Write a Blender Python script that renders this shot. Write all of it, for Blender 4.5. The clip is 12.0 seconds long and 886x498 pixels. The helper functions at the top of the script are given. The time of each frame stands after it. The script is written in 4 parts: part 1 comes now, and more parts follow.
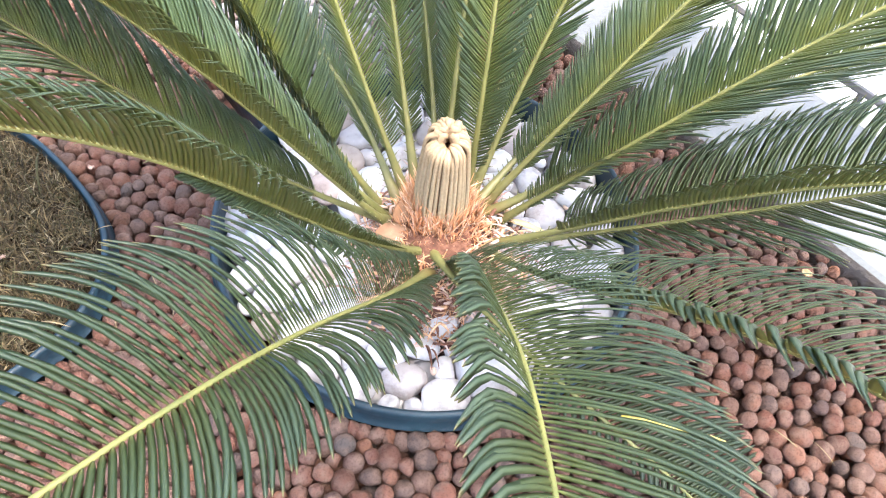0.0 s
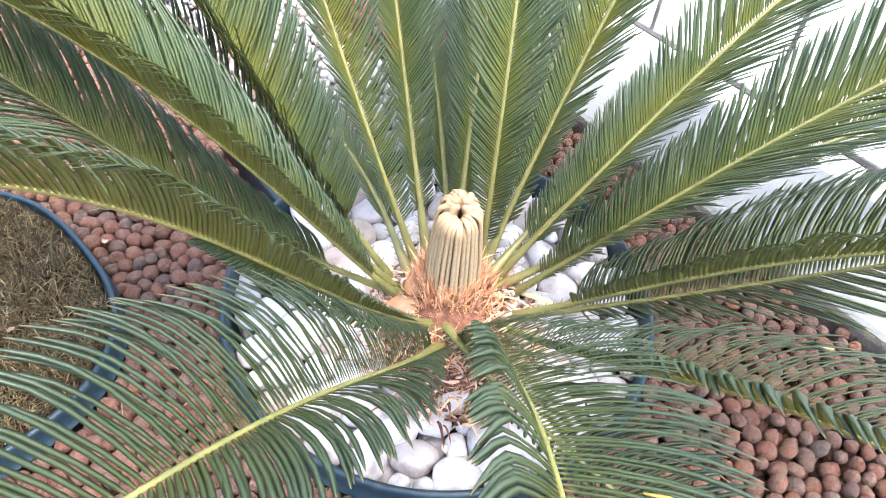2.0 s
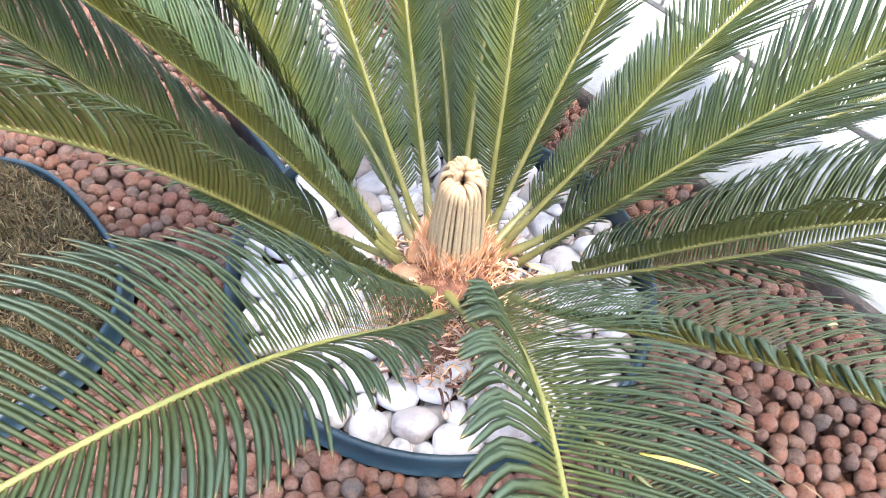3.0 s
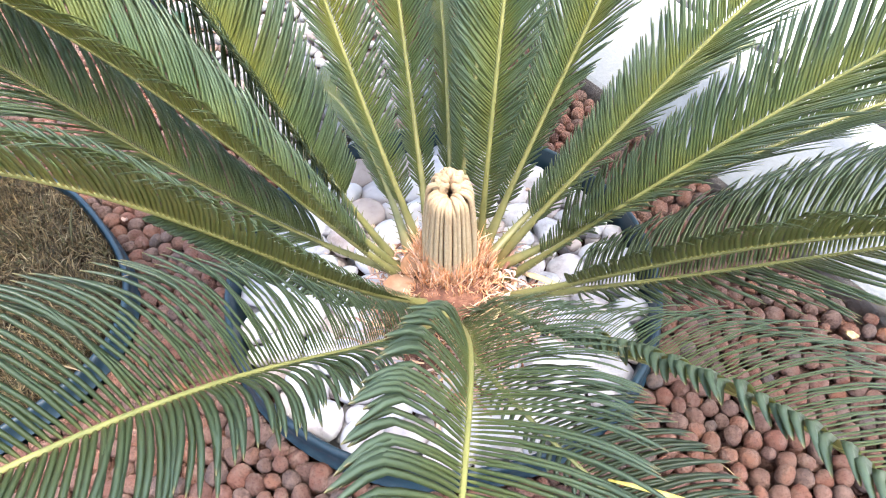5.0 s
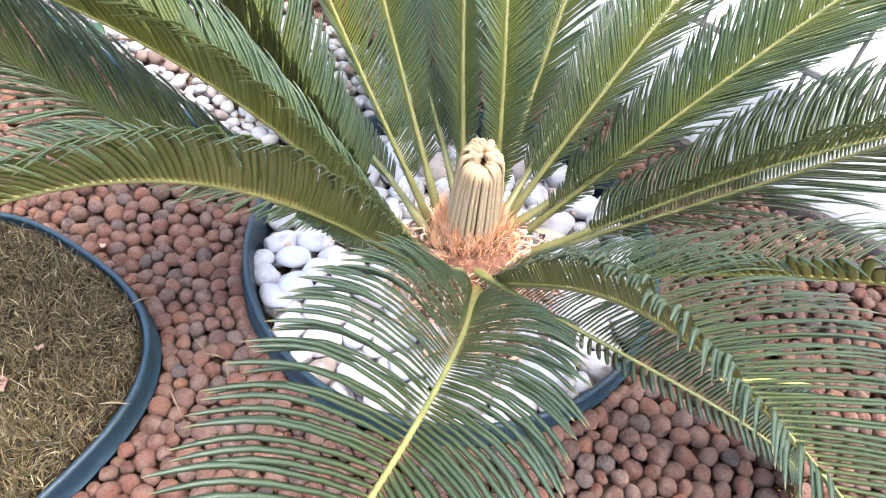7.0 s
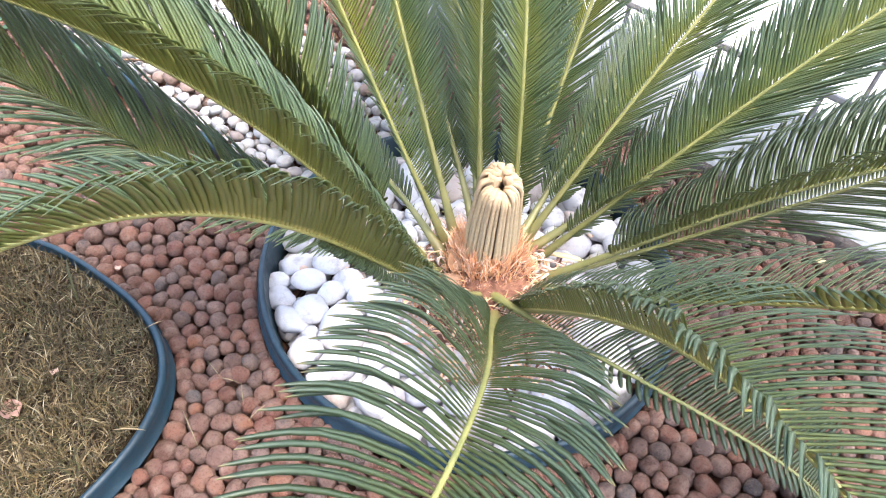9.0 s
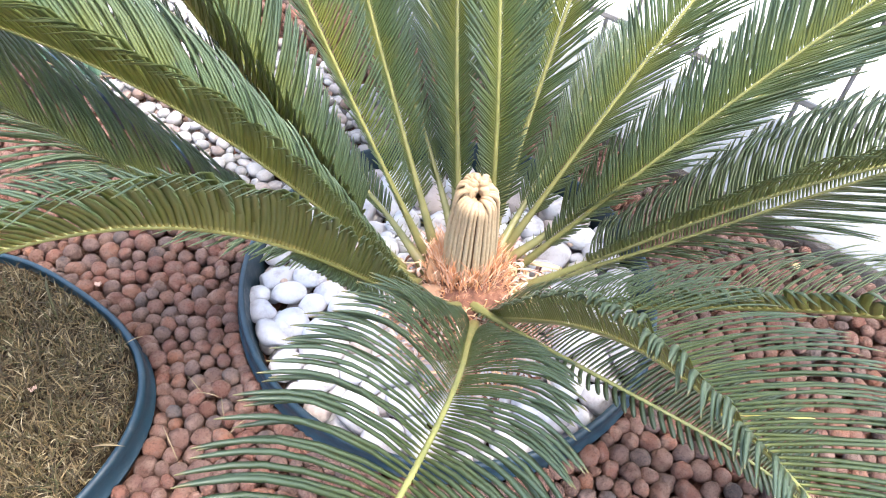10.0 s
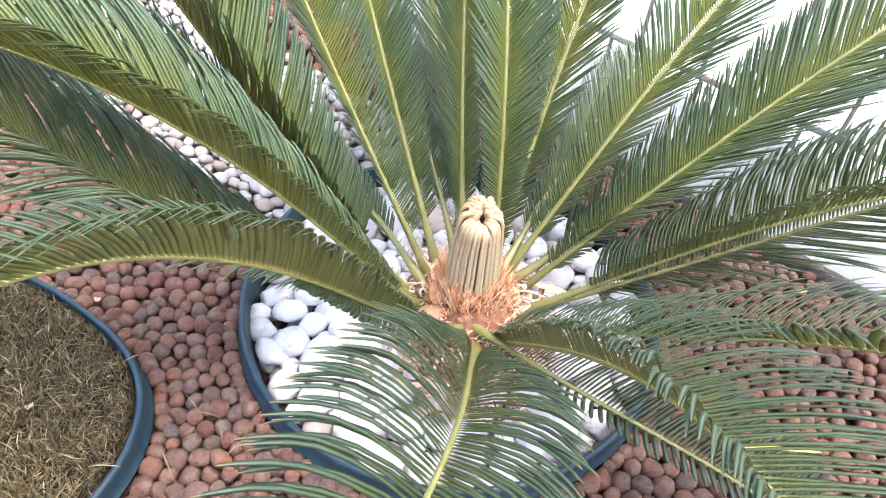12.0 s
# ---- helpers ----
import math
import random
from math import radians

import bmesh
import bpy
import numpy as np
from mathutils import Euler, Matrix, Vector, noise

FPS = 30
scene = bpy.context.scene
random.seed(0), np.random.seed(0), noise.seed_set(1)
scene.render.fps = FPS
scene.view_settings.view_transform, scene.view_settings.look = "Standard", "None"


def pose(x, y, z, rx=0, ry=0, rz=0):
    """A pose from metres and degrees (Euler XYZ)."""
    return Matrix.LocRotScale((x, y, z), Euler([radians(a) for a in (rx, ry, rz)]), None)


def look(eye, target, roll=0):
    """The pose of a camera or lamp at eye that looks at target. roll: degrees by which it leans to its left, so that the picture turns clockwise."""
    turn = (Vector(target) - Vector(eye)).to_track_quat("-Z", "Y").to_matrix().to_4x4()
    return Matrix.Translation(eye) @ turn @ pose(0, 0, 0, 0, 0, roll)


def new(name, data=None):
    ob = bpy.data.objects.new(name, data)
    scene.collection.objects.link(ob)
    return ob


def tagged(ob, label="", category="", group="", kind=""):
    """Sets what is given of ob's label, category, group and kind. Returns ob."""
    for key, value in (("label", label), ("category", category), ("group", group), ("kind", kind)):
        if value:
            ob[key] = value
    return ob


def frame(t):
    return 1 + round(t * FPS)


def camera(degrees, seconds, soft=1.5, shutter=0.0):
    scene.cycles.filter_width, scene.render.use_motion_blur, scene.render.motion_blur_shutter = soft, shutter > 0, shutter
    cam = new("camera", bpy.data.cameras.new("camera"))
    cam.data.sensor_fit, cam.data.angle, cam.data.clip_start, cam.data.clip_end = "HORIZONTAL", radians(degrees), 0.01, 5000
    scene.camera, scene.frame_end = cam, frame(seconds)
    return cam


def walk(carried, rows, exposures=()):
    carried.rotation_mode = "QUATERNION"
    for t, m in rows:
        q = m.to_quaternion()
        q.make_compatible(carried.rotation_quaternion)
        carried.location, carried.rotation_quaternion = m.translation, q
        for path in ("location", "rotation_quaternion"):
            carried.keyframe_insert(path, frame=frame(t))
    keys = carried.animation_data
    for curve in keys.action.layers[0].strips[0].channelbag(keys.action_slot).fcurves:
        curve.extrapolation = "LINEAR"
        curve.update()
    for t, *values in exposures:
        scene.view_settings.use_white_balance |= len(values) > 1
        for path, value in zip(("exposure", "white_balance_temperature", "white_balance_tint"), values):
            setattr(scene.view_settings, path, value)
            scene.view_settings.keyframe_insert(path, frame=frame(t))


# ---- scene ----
# ---- camera ----
cam = camera(63.3, 12.0, soft=1.1)
ROWS = [
    (0.0, -0.0303, -0.5021, 0.6834, 35.39, -4.33, 0.22),
    (0.5, -0.0332, -0.4962, 0.6795, 32.84, -5.04, -0.37),
    (1.0, -0.0302, -0.4962, 0.6844, 36.28, -1.66, 0.18),
    (1.5, -0.0323, -0.4983, 0.6787, 40.30, -4.78, 0.55),
    (2.0, -0.0320, -0.5076, 0.6714, 42.01, -3.78, 0.72),
    (2.5, -0.0551, -0.5159, 0.6695, 40.53, -4.01, 7.50),
    (3.0, -0.0239, -0.5240, 0.6594, 41.00, -3.67, 1.77),
    (4.8, 0.0552, -0.4925, 0.6727, 39.52, 1.03, 6.55),
    (5.0, 0.0423, -0.4999, 0.6677, 40.28, 0.13, 4.51),
    (5.5, -0.0672, -0.5021, 0.6693, 37.54, -0.19, -9.58),
    (6.0, -0.1163, -0.5204, 0.6747, 39.44, -3.23, -9.71),
    (6.5, -0.1419, -0.5307, 0.6741, 39.81, -3.53, -10.05),
    (7.0, -0.1623, -0.5249, 0.6785, 39.73, -3.82, -11.13),
    (9.0, -0.1711, -0.5114, 0.6791, 40.89, -3.52, -10.65),
    (9.5, -0.1667, -0.5118, 0.6790, 41.09, -3.48, -11.09),
    (10.0, -0.1593, -0.5179, 0.6820, 41.94, -3.46, -11.81),
    (10.5, -0.1729, -0.5336, 0.6823, 41.56, -4.95, -9.55),
    (11.0, -0.1614, -0.5318, 0.6885, 41.83, -3.56, -11.53),
    (11.5, -0.1566, -0.5112, 0.6869, 42.75, -4.69, -11.59),
    (12.0, -0.1607, -0.5052, 0.6858, 42.73, -4.08, -11.17),
]
walk(cam, [(t, pose(x, y, z, rx, ry, rz)) for t, x, y, z, rx, ry, rz in ROWS])

# ---- light ----
world = bpy.data.worlds.new("sky")
scene.world = world
world.use_nodes = True
wn = world.node_tree.nodes
sky = wn.new("ShaderNodeTexSky")
sky.sky_type = "NISHITA"
sky.sun_disc = False
sky.sun_elevation = radians(75)
sky.sun_rotation = radians(119)
sky.air_density, sky.dust_density, sky.ozone_density = 1.0, 4.0, 1.0
wn["Background"].inputs["Strength"].default_value = 0.20
world.node_tree.links.new(sky.outputs["Color"], wn["Background"].inputs["Color"])
sun_data = bpy.data.lights.new("sun", "SUN")
sun_data.energy, sun_data.angle, sun_data.color = 1.0, radians(50), (1.0, 0.96, 0.9)
sun = new("sun", sun_data)
sun.matrix_world = look((0.9, -0.5, 4.0), (0, 0, 0))
scene.view_settings.exposure = 2.23


# ---- materials ----
def material(name, rough=0.6, spec=0.4):
    m = bpy.data.materials.new(name)
    m.use_nodes = True
    b = m.node_tree.nodes["Principled BSDF"]
    b.inputs["Roughness"].default_value = rough
    b.inputs["Specular IOR Level"].default_value = spec
    return m, m.node_tree.nodes, m.node_tree.links, b


def ramp(nodes, stops):
    r = nodes.new("ShaderNodeValToRGB")
    e = r.color_ramp.elements
    while len(e) < len(stops):
        e.new(0.5)
    for el, (p, c) in zip(e, stops):
        el.position, el.color = p, (*c, 1)
    return r


def noise_node(nodes, links, scale, detail=4.0, rough=0.6, coords=None):
    n = nodes.new("ShaderNodeTexNoise")
    n.inputs["Scale"].default_value, n.inputs["Detail"].default_value, n.inputs["Roughness"].default_value = scale, detail, rough
    if coords is None:
        g = nodes.new("ShaderNodeNewGeometry")
        coords = g.outputs["Position"]
    links.new(coords, n.inputs["Vector"])
    return n


def mix(nodes, links, a, b, fac, kind="MIX"):
    x = nodes.new("ShaderNodeMix")
    x.data_type, x.blend_type = "RGBA", kind
    for sock, v in ((x.inputs[6], a), (x.inputs[7], b), (x.inputs[0], fac)):
        if isinstance(v, (int, float)):
            sock.default_value = v
        elif isinstance(v, tuple):
            sock.default_value = (*v, 1)
        else:
            links.new(v, sock)
    return x.outputs[2]


def bump(nodes, links, b, height, strength, distance):
    n = nodes.new("ShaderNodeBump")
    n.inputs["Strength"].default_value, n.inputs["Distance"].default_value = strength, distance
    links.new(height, n.inputs["Height"])
    links.new(n.outputs["Normal"], b.inputs["Normal"])


def piece_random(nodes, single):
    if single:
        return nodes.new("ShaderNodeObjectInfo").outputs["Random"]
    return nodes.new("ShaderNodeNewGeometry").outputs["Random Per Island"]


def clay_material(name, single):
    m, n, l, b = material(name, 0.88, 0.25)
    r = ramp(n, [(0.0, (0.135, 0.070, 0.052)), (0.16, (0.275, 0.122, 0.084)), (0.32, (0.175, 0.108, 0.086)), (0.48, (0.285, 0.138, 0.092)),
                 (0.62, (0.220, 0.095, 0.068)), (0.76, (0.145, 0.118, 0.106)), (0.88, (0.310, 0.138, 0.082)), (1.0, (0.108, 0.084, 0.076))])
    l.new(piece_random(n, single), r.inputs[0])
    dust = noise_node(n, l, 60, 4)
    dr = ramp(n, [(0.42, (0, 0, 0)), (0.72, (1, 1, 1))])
    l.new(dust.outputs["Fac"], dr.inputs[0])
    c2 = mix(n, l, r.outputs[0], (0.29, 0.188, 0.145), dr.outputs[0])
    speck = noise_node(n, l, 420, 2)
    sr = ramp(n, [(0.34, (0.45, 0.42, 0.42)), (0.5, (1, 1, 1))])
    l.new(speck.outputs["Fac"], sr.inputs[0])
    l.new(mix(n, l, c2, sr.outputs[0], 0.5, "MULTIPLY"), b.inputs["Base Color"])
    bump(n, l, b, noise_node(n, l, 170, 7, 0.78).outputs["Fac"], 0.9, 0.007)
    return m


CLAY = clay_material("fired_clay", True)
CLAY_REST = clay_material("fired_clay_rest", False)


def pebble_material(name, single, stops=((0.0, (0.64, 0.63, 0.635)), (0.35, (0.54, 0.53, 0.54)), (0.7, (0.60, 0.585, 0.585)), (0.88, (0.50, 0.465, 0.455)), (0.97, (0.40, 0.33, 0.29)))):
    m, n, l, b = material(name, 0.55, 0.4)
    r = ramp(n, list(stops))
    l.new(piece_random(n, single), r.inputs[0])
    v = noise_node(n, l, 38, 6, 0.65)
    vr = ramp(n, [(0.34, (0.55, 0.50, 0.48)), (0.45, (0.86, 0.84, 0.835)), (0.62, (1, 1, 1))])
    l.new(v.outputs["Fac"], vr.inputs[0])
    l.new(mix(n, l, r.outputs[0], vr.outputs[0], 0.8, "MULTIPLY"), b.inputs["Base Color"])
    bump(n, l, b, noise_node(n, l, 120, 5, 0.6).outputs["Fac"], 0.35, 0.004)
    return m


PEBBLE = pebble_material("white_marble", True)
PEBBLE_REST = pebble_material("white_marble_rest", False)
# White and tan mix; partial shade behind the pot is painted in as darker whites.
PEBBLE_BAND = pebble_material("shaded_mixed_pebbles", False, ((0.0, (0.390, 0.382, 0.374)), (0.35, (0.296, 0.289, 0.281)), (0.6, (0.421, 0.406, 0.390)), (0.76, (0.265, 0.218, 0.195)), (0.88, (0.203, 0.125, 0.090)), (0.96, (0.328, 0.296, 0.273))))


def plastic_material():
    m, n, l, b = material("blue_plastic", 0.38, 0.5)
    v = noise_node(n, l, 14, 5)
    r = ramp(n, [(0.3, (0.006, 0.022, 0.034)), (0.55, (0.009, 0.030, 0.045)), (0.75, (0.018, 0.046, 0.062))])
    l.new(v.outputs["Fac"], r.inputs[0])
    d = noise_node(n, l, 90, 6, 0.7)
    dr = ramp(n, [(0.55, (0, 0, 0)), (0.8, (0.5, 0.5, 0.5))])
    l.new(d.outputs["Fac"], dr.inputs[0])
    l.new(mix(n, l, r.outputs[0], (0.085, 0.10, 0.105), dr.outputs[0]), b.inputs["Base Color"])
    rr = ramp(n, [(0.3, (0.3, 0.3, 0.3)), (0.7, (0.55, 0.55, 0.55))])
    l.new(d.outputs["Fac"], rr.inputs[0])
    l.new(rr.outputs[0], b.inputs["Roughness"])
    bump(n, l, b, noise_node(n, l, 35, 3).outputs["Fac"], 0.12, 0.003)
    return m


PLASTIC = plastic_material()


def soil_material(name, dark, light, scale):
    m, n, l, b = material(name, 0.95, 0.15)
    v = noise_node(n, l, scale, 8, 0.7)
    r = ramp(n, [(0.3, dark), (0.7, light)])
    l.new(v.outputs["Fac"], r.inputs[0])
    l.new(r.outputs[0], b.inputs["Base Color"])
    bump(n, l, b, noise_node(n, l, scale * 4, 6, 0.7).outputs["Fac"], 0.8, 0.01)
    return m


def gravel_material():
    """Fired clay balls too far off to be told apart."""
    m, n, l, b = material("far_clay_gravel", 0.9, 0.2)
    v = n.new("ShaderNodeTexVoronoi")
    v.inputs["Scale"].default_value = 46
    c = n.new("ShaderNodeTexCoord")
    l.new(c.outputs["Object"], v.inputs["Vector"])
    sep = n.new("ShaderNodeSeparateColor")
    l.new(v.outputs["Color"], sep.inputs[0])
    r = ramp(n, [(0.0, (0.17, 0.085, 0.062)), (0.4, (0.30, 0.142, 0.098)), (0.7, (0.22, 0.132, 0.10)), (1.0, (0.36, 0.165, 0.10))])
    l.new(sep.outputs[0], r.inputs[0])
    # shade between the balls, painted into the colour as dark cell edges
    gap = ramp(n, [(0.45, (1, 1, 1)), (0.75, (0.22, 0.2, 0.2))])
    l.new(v.outputs["Distance"], gap.inputs[0])
    l.new(mix(n, l, r.outputs[0], gap.outputs[0], 1.0, "MULTIPLY"), b.inputs["Base Color"])
    bump(n, l, b, gap.outputs[0], 1.0, 0.008)
    return m


GRAVEL = gravel_material()
SOIL = soil_material("reddish_soil", (0.045, 0.025, 0.018), (0.13, 0.075, 0.052), 40)
TURF_SOIL = soil_material("turf_soil", (0.016, 0.011, 0.006), (0.055, 0.038, 0.020), 60)


def concrete_material(name, dark, light):
    m, n, l, b = material(name, 0.75, 0.3)
    v = noise_node(n, l, 4, 8, 0.65)
    r = ramp(n, [(0.3, dark), (0.7, light)])
    l.new(v.outputs["Fac"], r.inputs[0])
    f = noise_node(n, l, 220, 3, 0.6)
    fr = ramp(n, [(0.35, (0.82, 0.82, 0.82)), (0.6, (1, 1, 1))])
    l.new(f.outputs["Fac"], fr.inputs[0])
    l.new(mix(n, l, r.outputs[0], fr.outputs[0], 0.6, "MULTIPLY"), b.inputs["Base Color"])
    bump(n, l, b, f.outputs["Fac"], 0.2, 0.003)
    return m


# One slab: shade near the bed is painted grey, sun glare beyond is painted white.
CONCRETE = concrete_material("shaded_concrete", (0.20, 0.21, 0.21), (0.27, 0.28, 0.28))
SUNLIT_FLOOR = concrete_material("sunlit_paving", (0.78, 0.79, 0.79), (0.86, 0.87, 0.87))
EDGE = soil_material("bare_concrete_edge", (0.16, 0.135, 0.115), (0.30, 0.26, 0.23), 30)


def blade_material(name, base, tip, dim_base, dim_tip, yellow, nub, rough, amount):
    """Leaflet colour with painted light: a pale attachment, a yellowish lower part where the leaf is aged, a green
    blade with a tip paled by painted sheen.
    """
    m, n, l, b = material(name, rough, 0.48)
    a = n.new("ShaderNodeAttribute")
    a.attribute_name = "along"
    g = n.new("ShaderNodeAttribute")
    g.attribute_name = "age_light"
    # sky sheen is painted into the upper side's paler, greyer tip colour
    blade = ramp(n, [(0.0, base), (1.0, tip)])
    l.new(a.outputs["Fac"], blade.inputs[0])
    # dimmer light on the front fronds is painted as this darker copy of the blade
    deep = ramp(n, [(0.0, dim_base), (1.0, dim_tip)])
    l.new(a.outputs["Fac"], deep.inputs[0])
    lit_mix = ramp(n, [(0.0, (0, 0, 0)), (0.6, (1, 1, 1))])
    l.new(g.outputs["Fac"], lit_mix.inputs[0])
    var = noise_node(n, l, 26, 3)
    vr = ramp(n, [(0.3, (0.7, 0.75, 0.72)), (0.7, (1.25, 1.2, 1.2))])
    l.new(var.outputs["Fac"], vr.inputs[0])
    c = mix(n, l, mix(n, l, deep.outputs[0], blade.outputs[0], lit_mix.outputs[0]), vr.outputs[0], 0.8, "MULTIPLY")
    patch = noise_node(n, l, 16, 3, 0.6)
    pr = ramp(n, [(0.40, (0.05, 0.05, 0.05)), (0.58, (1, 1, 1))])
    l.new(patch.outputs["Fac"], pr.inputs[0])
    inner = ramp(n, [(0.05, (1, 1, 1)), (0.75, (0, 0, 0))])
    l.new(a.outputs["Fac"], inner.inputs[0])
    w = n.new("ShaderNodeMath")
    w.operation = "MULTIPLY"
    l.new(pr.outputs[0], w.inputs[0])
    l.new(inner.outputs[0], w.inputs[1])
    w2 = n.new("ShaderNodeMath")
    w2.operation = "MULTIPLY"
    l.new(w.outputs[0], w2.inputs[0])
    l.new(g.outputs["Fac"], w2.inputs[1])
    w3 = n.new("ShaderNodeMath")
    w3.operation = "MULTIPLY"
    l.new(w2.outputs[0], w3.inputs[0])
    w3.inputs[1].default_value = amount
    c = mix(n, l, c, yellow, w3.outputs[0])
    keen = ramp(n, [(0.05, (0, 0, 0)), (0.2, (1, 1, 1))])
    l.new(g.outputs["Fac"], keen.inputs[0])
    nr = ramp(n, [(0.028, (1, 1, 1)), (0.060, (0, 0, 0))])
    l.new(a.outputs["Fac"], nr.inputs[0])
    dry = ramp(n, [(0.955, (0, 0, 0)), (0.99, (0.7, 0.7, 0.7))])
    l.new(a.outputs["Fac"], dry.inputs[0])
    c = mix(n, l, c, (0.24, 0.19, 0.085), dry.outputs[0])
    l.new(mix(n, l, c, mix(n, l, tuple(0.45 * x for x in nub), nub, keen.outputs[0]), nr.outputs[0]), b.inputs["Base Color"])
    glow = n.new("ShaderNodeBsdfTranslucent")
    glow.inputs["Color"].default_value = (0.30, 0.34, 0.08, 1)
    both = n.new("ShaderNodeMixShader")
    both.inputs[0].default_value = 0.31
    l.new(b.outputs[0], both.inputs[1])
    l.new(glow.outputs[0], both.inputs[2])
    l.new(both.outputs[0], n["Material Output"].inputs["Surface"])
    return m


LEAF_TOP = blade_material("leaflet_upper", (0.098, 0.146, 0.054), (0.110, 0.156, 0.108), (0.030, 0.048, 0.022), (0.042, 0.066, 0.043), (0.28, 0.25, 0.028), (0.17, 0.19, 0.07), 0.38, 0.55)
LEAF_UNDER = blade_material("leaflet_under", (0.205, 0.222, 0.066), (0.18, 0.21, 0.092), (0.095, 0.108, 0.038), (0.082, 0.110, 0.056), (0.25, 0.235, 0.03), (0.46, 0.41, 0.14), 0.48, 0.7)


def stalk_material():
    m, n, l, b = material("leaf_stalk", 0.42, 0.45)
    a = n.new("ShaderNodeAttribute")
    a.attribute_name = "along"
    g = n.new("ShaderNodeAttribute")
    g.attribute_name = "age_light"
    r = ramp(n, [(0.0, (0.17, 0.12, 0.045)), (0.06, (0.150, 0.148, 0.058)), (0.30, (0.205, 0.205, 0.066)), (0.55, (0.245, 0.240, 0.074)), (1.0, (0.245, 0.235, 0.072))])
    l.new(a.outputs["Fac"], r.inputs[0])
    r2 = ramp(n, [(0.0, (0.20, 0.14, 0.05)), (0.06, (0.16, 0.165, 0.062)), (0.35, (0.175, 0.18, 0.062)), (1.0, (0.16, 0.17, 0.055))])
    l.new(a.outputs["Fac"], r2.inputs[0])
    # front stalks are painted darker, rear ones brighter, for the light on them
    gr = ramp(n, [(0.0, (0, 0, 0)), (0.6, (1, 1, 1))])
    l.new(g.outputs["Fac"], gr.inputs[0])
    v = noise_node(n, l, 55, 4)
    vr = ramp(n, [(0.3, (0.68, 0.72, 0.66)), (0.7, (1.15, 1.1, 1.1))])
    l.new(v.outputs["Fac"], vr.inputs[0])
    l.new(mix(n, l, mix(n, l, r2.outputs[0], r.outputs[0], gr.outputs[0]), vr.outputs[0], 0.8, "MULTIPLY"), b.inputs["Base Color"])
    bump(n, l, b, noise_node(n, l, 300, 3).outputs["Fac"], 0.15, 0.002)
    return m


STALK = stalk_material()


def tinted(name, stops, scale, rough=0.7, bump_amount=0.3, per_piece=True):
    m, n, l, b = material(name, rough, 0.3)
    r = ramp(n, stops)
    if per_piece:
        l.new(piece_random(n, False), r.inputs[0])
    else:
        l.new(noise_node(n, l, scale, 5, 0.65).outputs["Fac"], r.inputs[0])
    v = noise_node(n, l, scale, 4)
    vr = ramp(n, [(0.3, (0.62, 0.6, 0.58)), (0.68, (1.1, 1.1, 1.1))])
    l.new(v.outputs["Fac"], vr.inputs[0])
    l.new(mix(n, l, r.outputs[0], vr.outputs[0], 0.7, "MULTIPLY"), b.inputs["Base Color"])
    bump(n, l, b, noise_node(n, l, scale * 5, 4).outputs["Fac"], bump_amount, 0.002)
    return m


FIBRE = tinted("orange_fibre", [(0.0, (0.50, 0.24, 0.12)), (0.3, (0.66, 0.34, 0.18)), (0.6, (0.74, 0.46, 0.28)), (0.8, (0.62, 0.42, 0.33)), (0.95, (0.76, 0.60, 0.46)), (1.0, (0.36, 0.20, 0.15))], 90)
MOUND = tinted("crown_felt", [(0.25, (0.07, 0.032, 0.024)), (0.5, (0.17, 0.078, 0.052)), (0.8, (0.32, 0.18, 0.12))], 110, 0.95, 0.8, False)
CURL = tinted("pale_curl", [(0.0, (0.46, 0.30, 0.24)), (0.6, (0.60, 0.43, 0.36)), (1.0, (0.38, 0.20, 0.15))], 60)
HUSK = tinted("pinkish_husk", [(0.0, (0.22, 0.12, 0.09)), (0.5, (0.36, 0.21, 0.16)), (1.0, (0.46, 0.30, 0.25))], 60, 0.8, 0.4)
SCALE = tinted("brown_scale", [(0.3, (0.19, 0.105, 0.060)), (0.7, (0.32, 0.19, 0.115))], 40, 0.6, 0.3, False)
STRAW = tinted("dry_straw", [(0.0, (0.62, 0.47, 0.22)), (0.6, (0.72, 0.56, 0.30)), (1.0, (0.50, 0.34, 0.18))], 70)
FADED = tinted("faded_straw", [(0.0, (0.24, 0.17, 0.09)), (0.6, (0.33, 0.25, 0.14)), (1.0, (0.20, 0.14, 0.08))], 70)
YELLOW = tinted("yellowed_leaflet", [(0.3, (0.66, 0.55, 0.10)), (0.7, (0.74, 0.62, 0.24))], 60, 0.5, 0.2, False)
GRASS = tinted("mown_turf", [(0.0, (0.014, 0.009, 0.006)), (0.13, (0.15, 0.105, 0.045)), (0.25, (0.028, 0.027, 0.009)), (0.38, (0.235, 0.175, 0.085)), (0.50, (0.060, 0.036, 0.017)), (0.62, (0.045, 0.050, 0.014)), (0.75, (0.115, 0.076, 0.034)), (0.88, (0.030, 0.022, 0.010)), (1.0, (0.34, 0.28, 0.17))], 9)
SHRUB = tinted("shrub_leaf", [(0.0, (0.014, 0.034, 0.010)), (0.6, (0.030, 0.075, 0.014)), (0.85, (0.055, 0.125, 0.018)), (1.0, (0.10, 0.19, 0.026))], 18, 0.42)
ZZ_LEAF = tinted("dark_glossy_leaf", [(0.0, (0.025, 0.06, 0.03)), (1.0, (0.06, 0.11, 0.055))], 40, 0.3)
TWIG = tinted("brown_twig", [(0.3, (0.13, 0.08, 0.05)), (0.7, (0.24, 0.16, 0.10))], 60, 0.8, 0.4, False)
RAIL = tinted("grey_painted_steel", [(0.3, (0.16, 0.155, 0.15)), (0.7, (0.24, 0.23, 0.22))], 30, 0.5, 0.1, False)


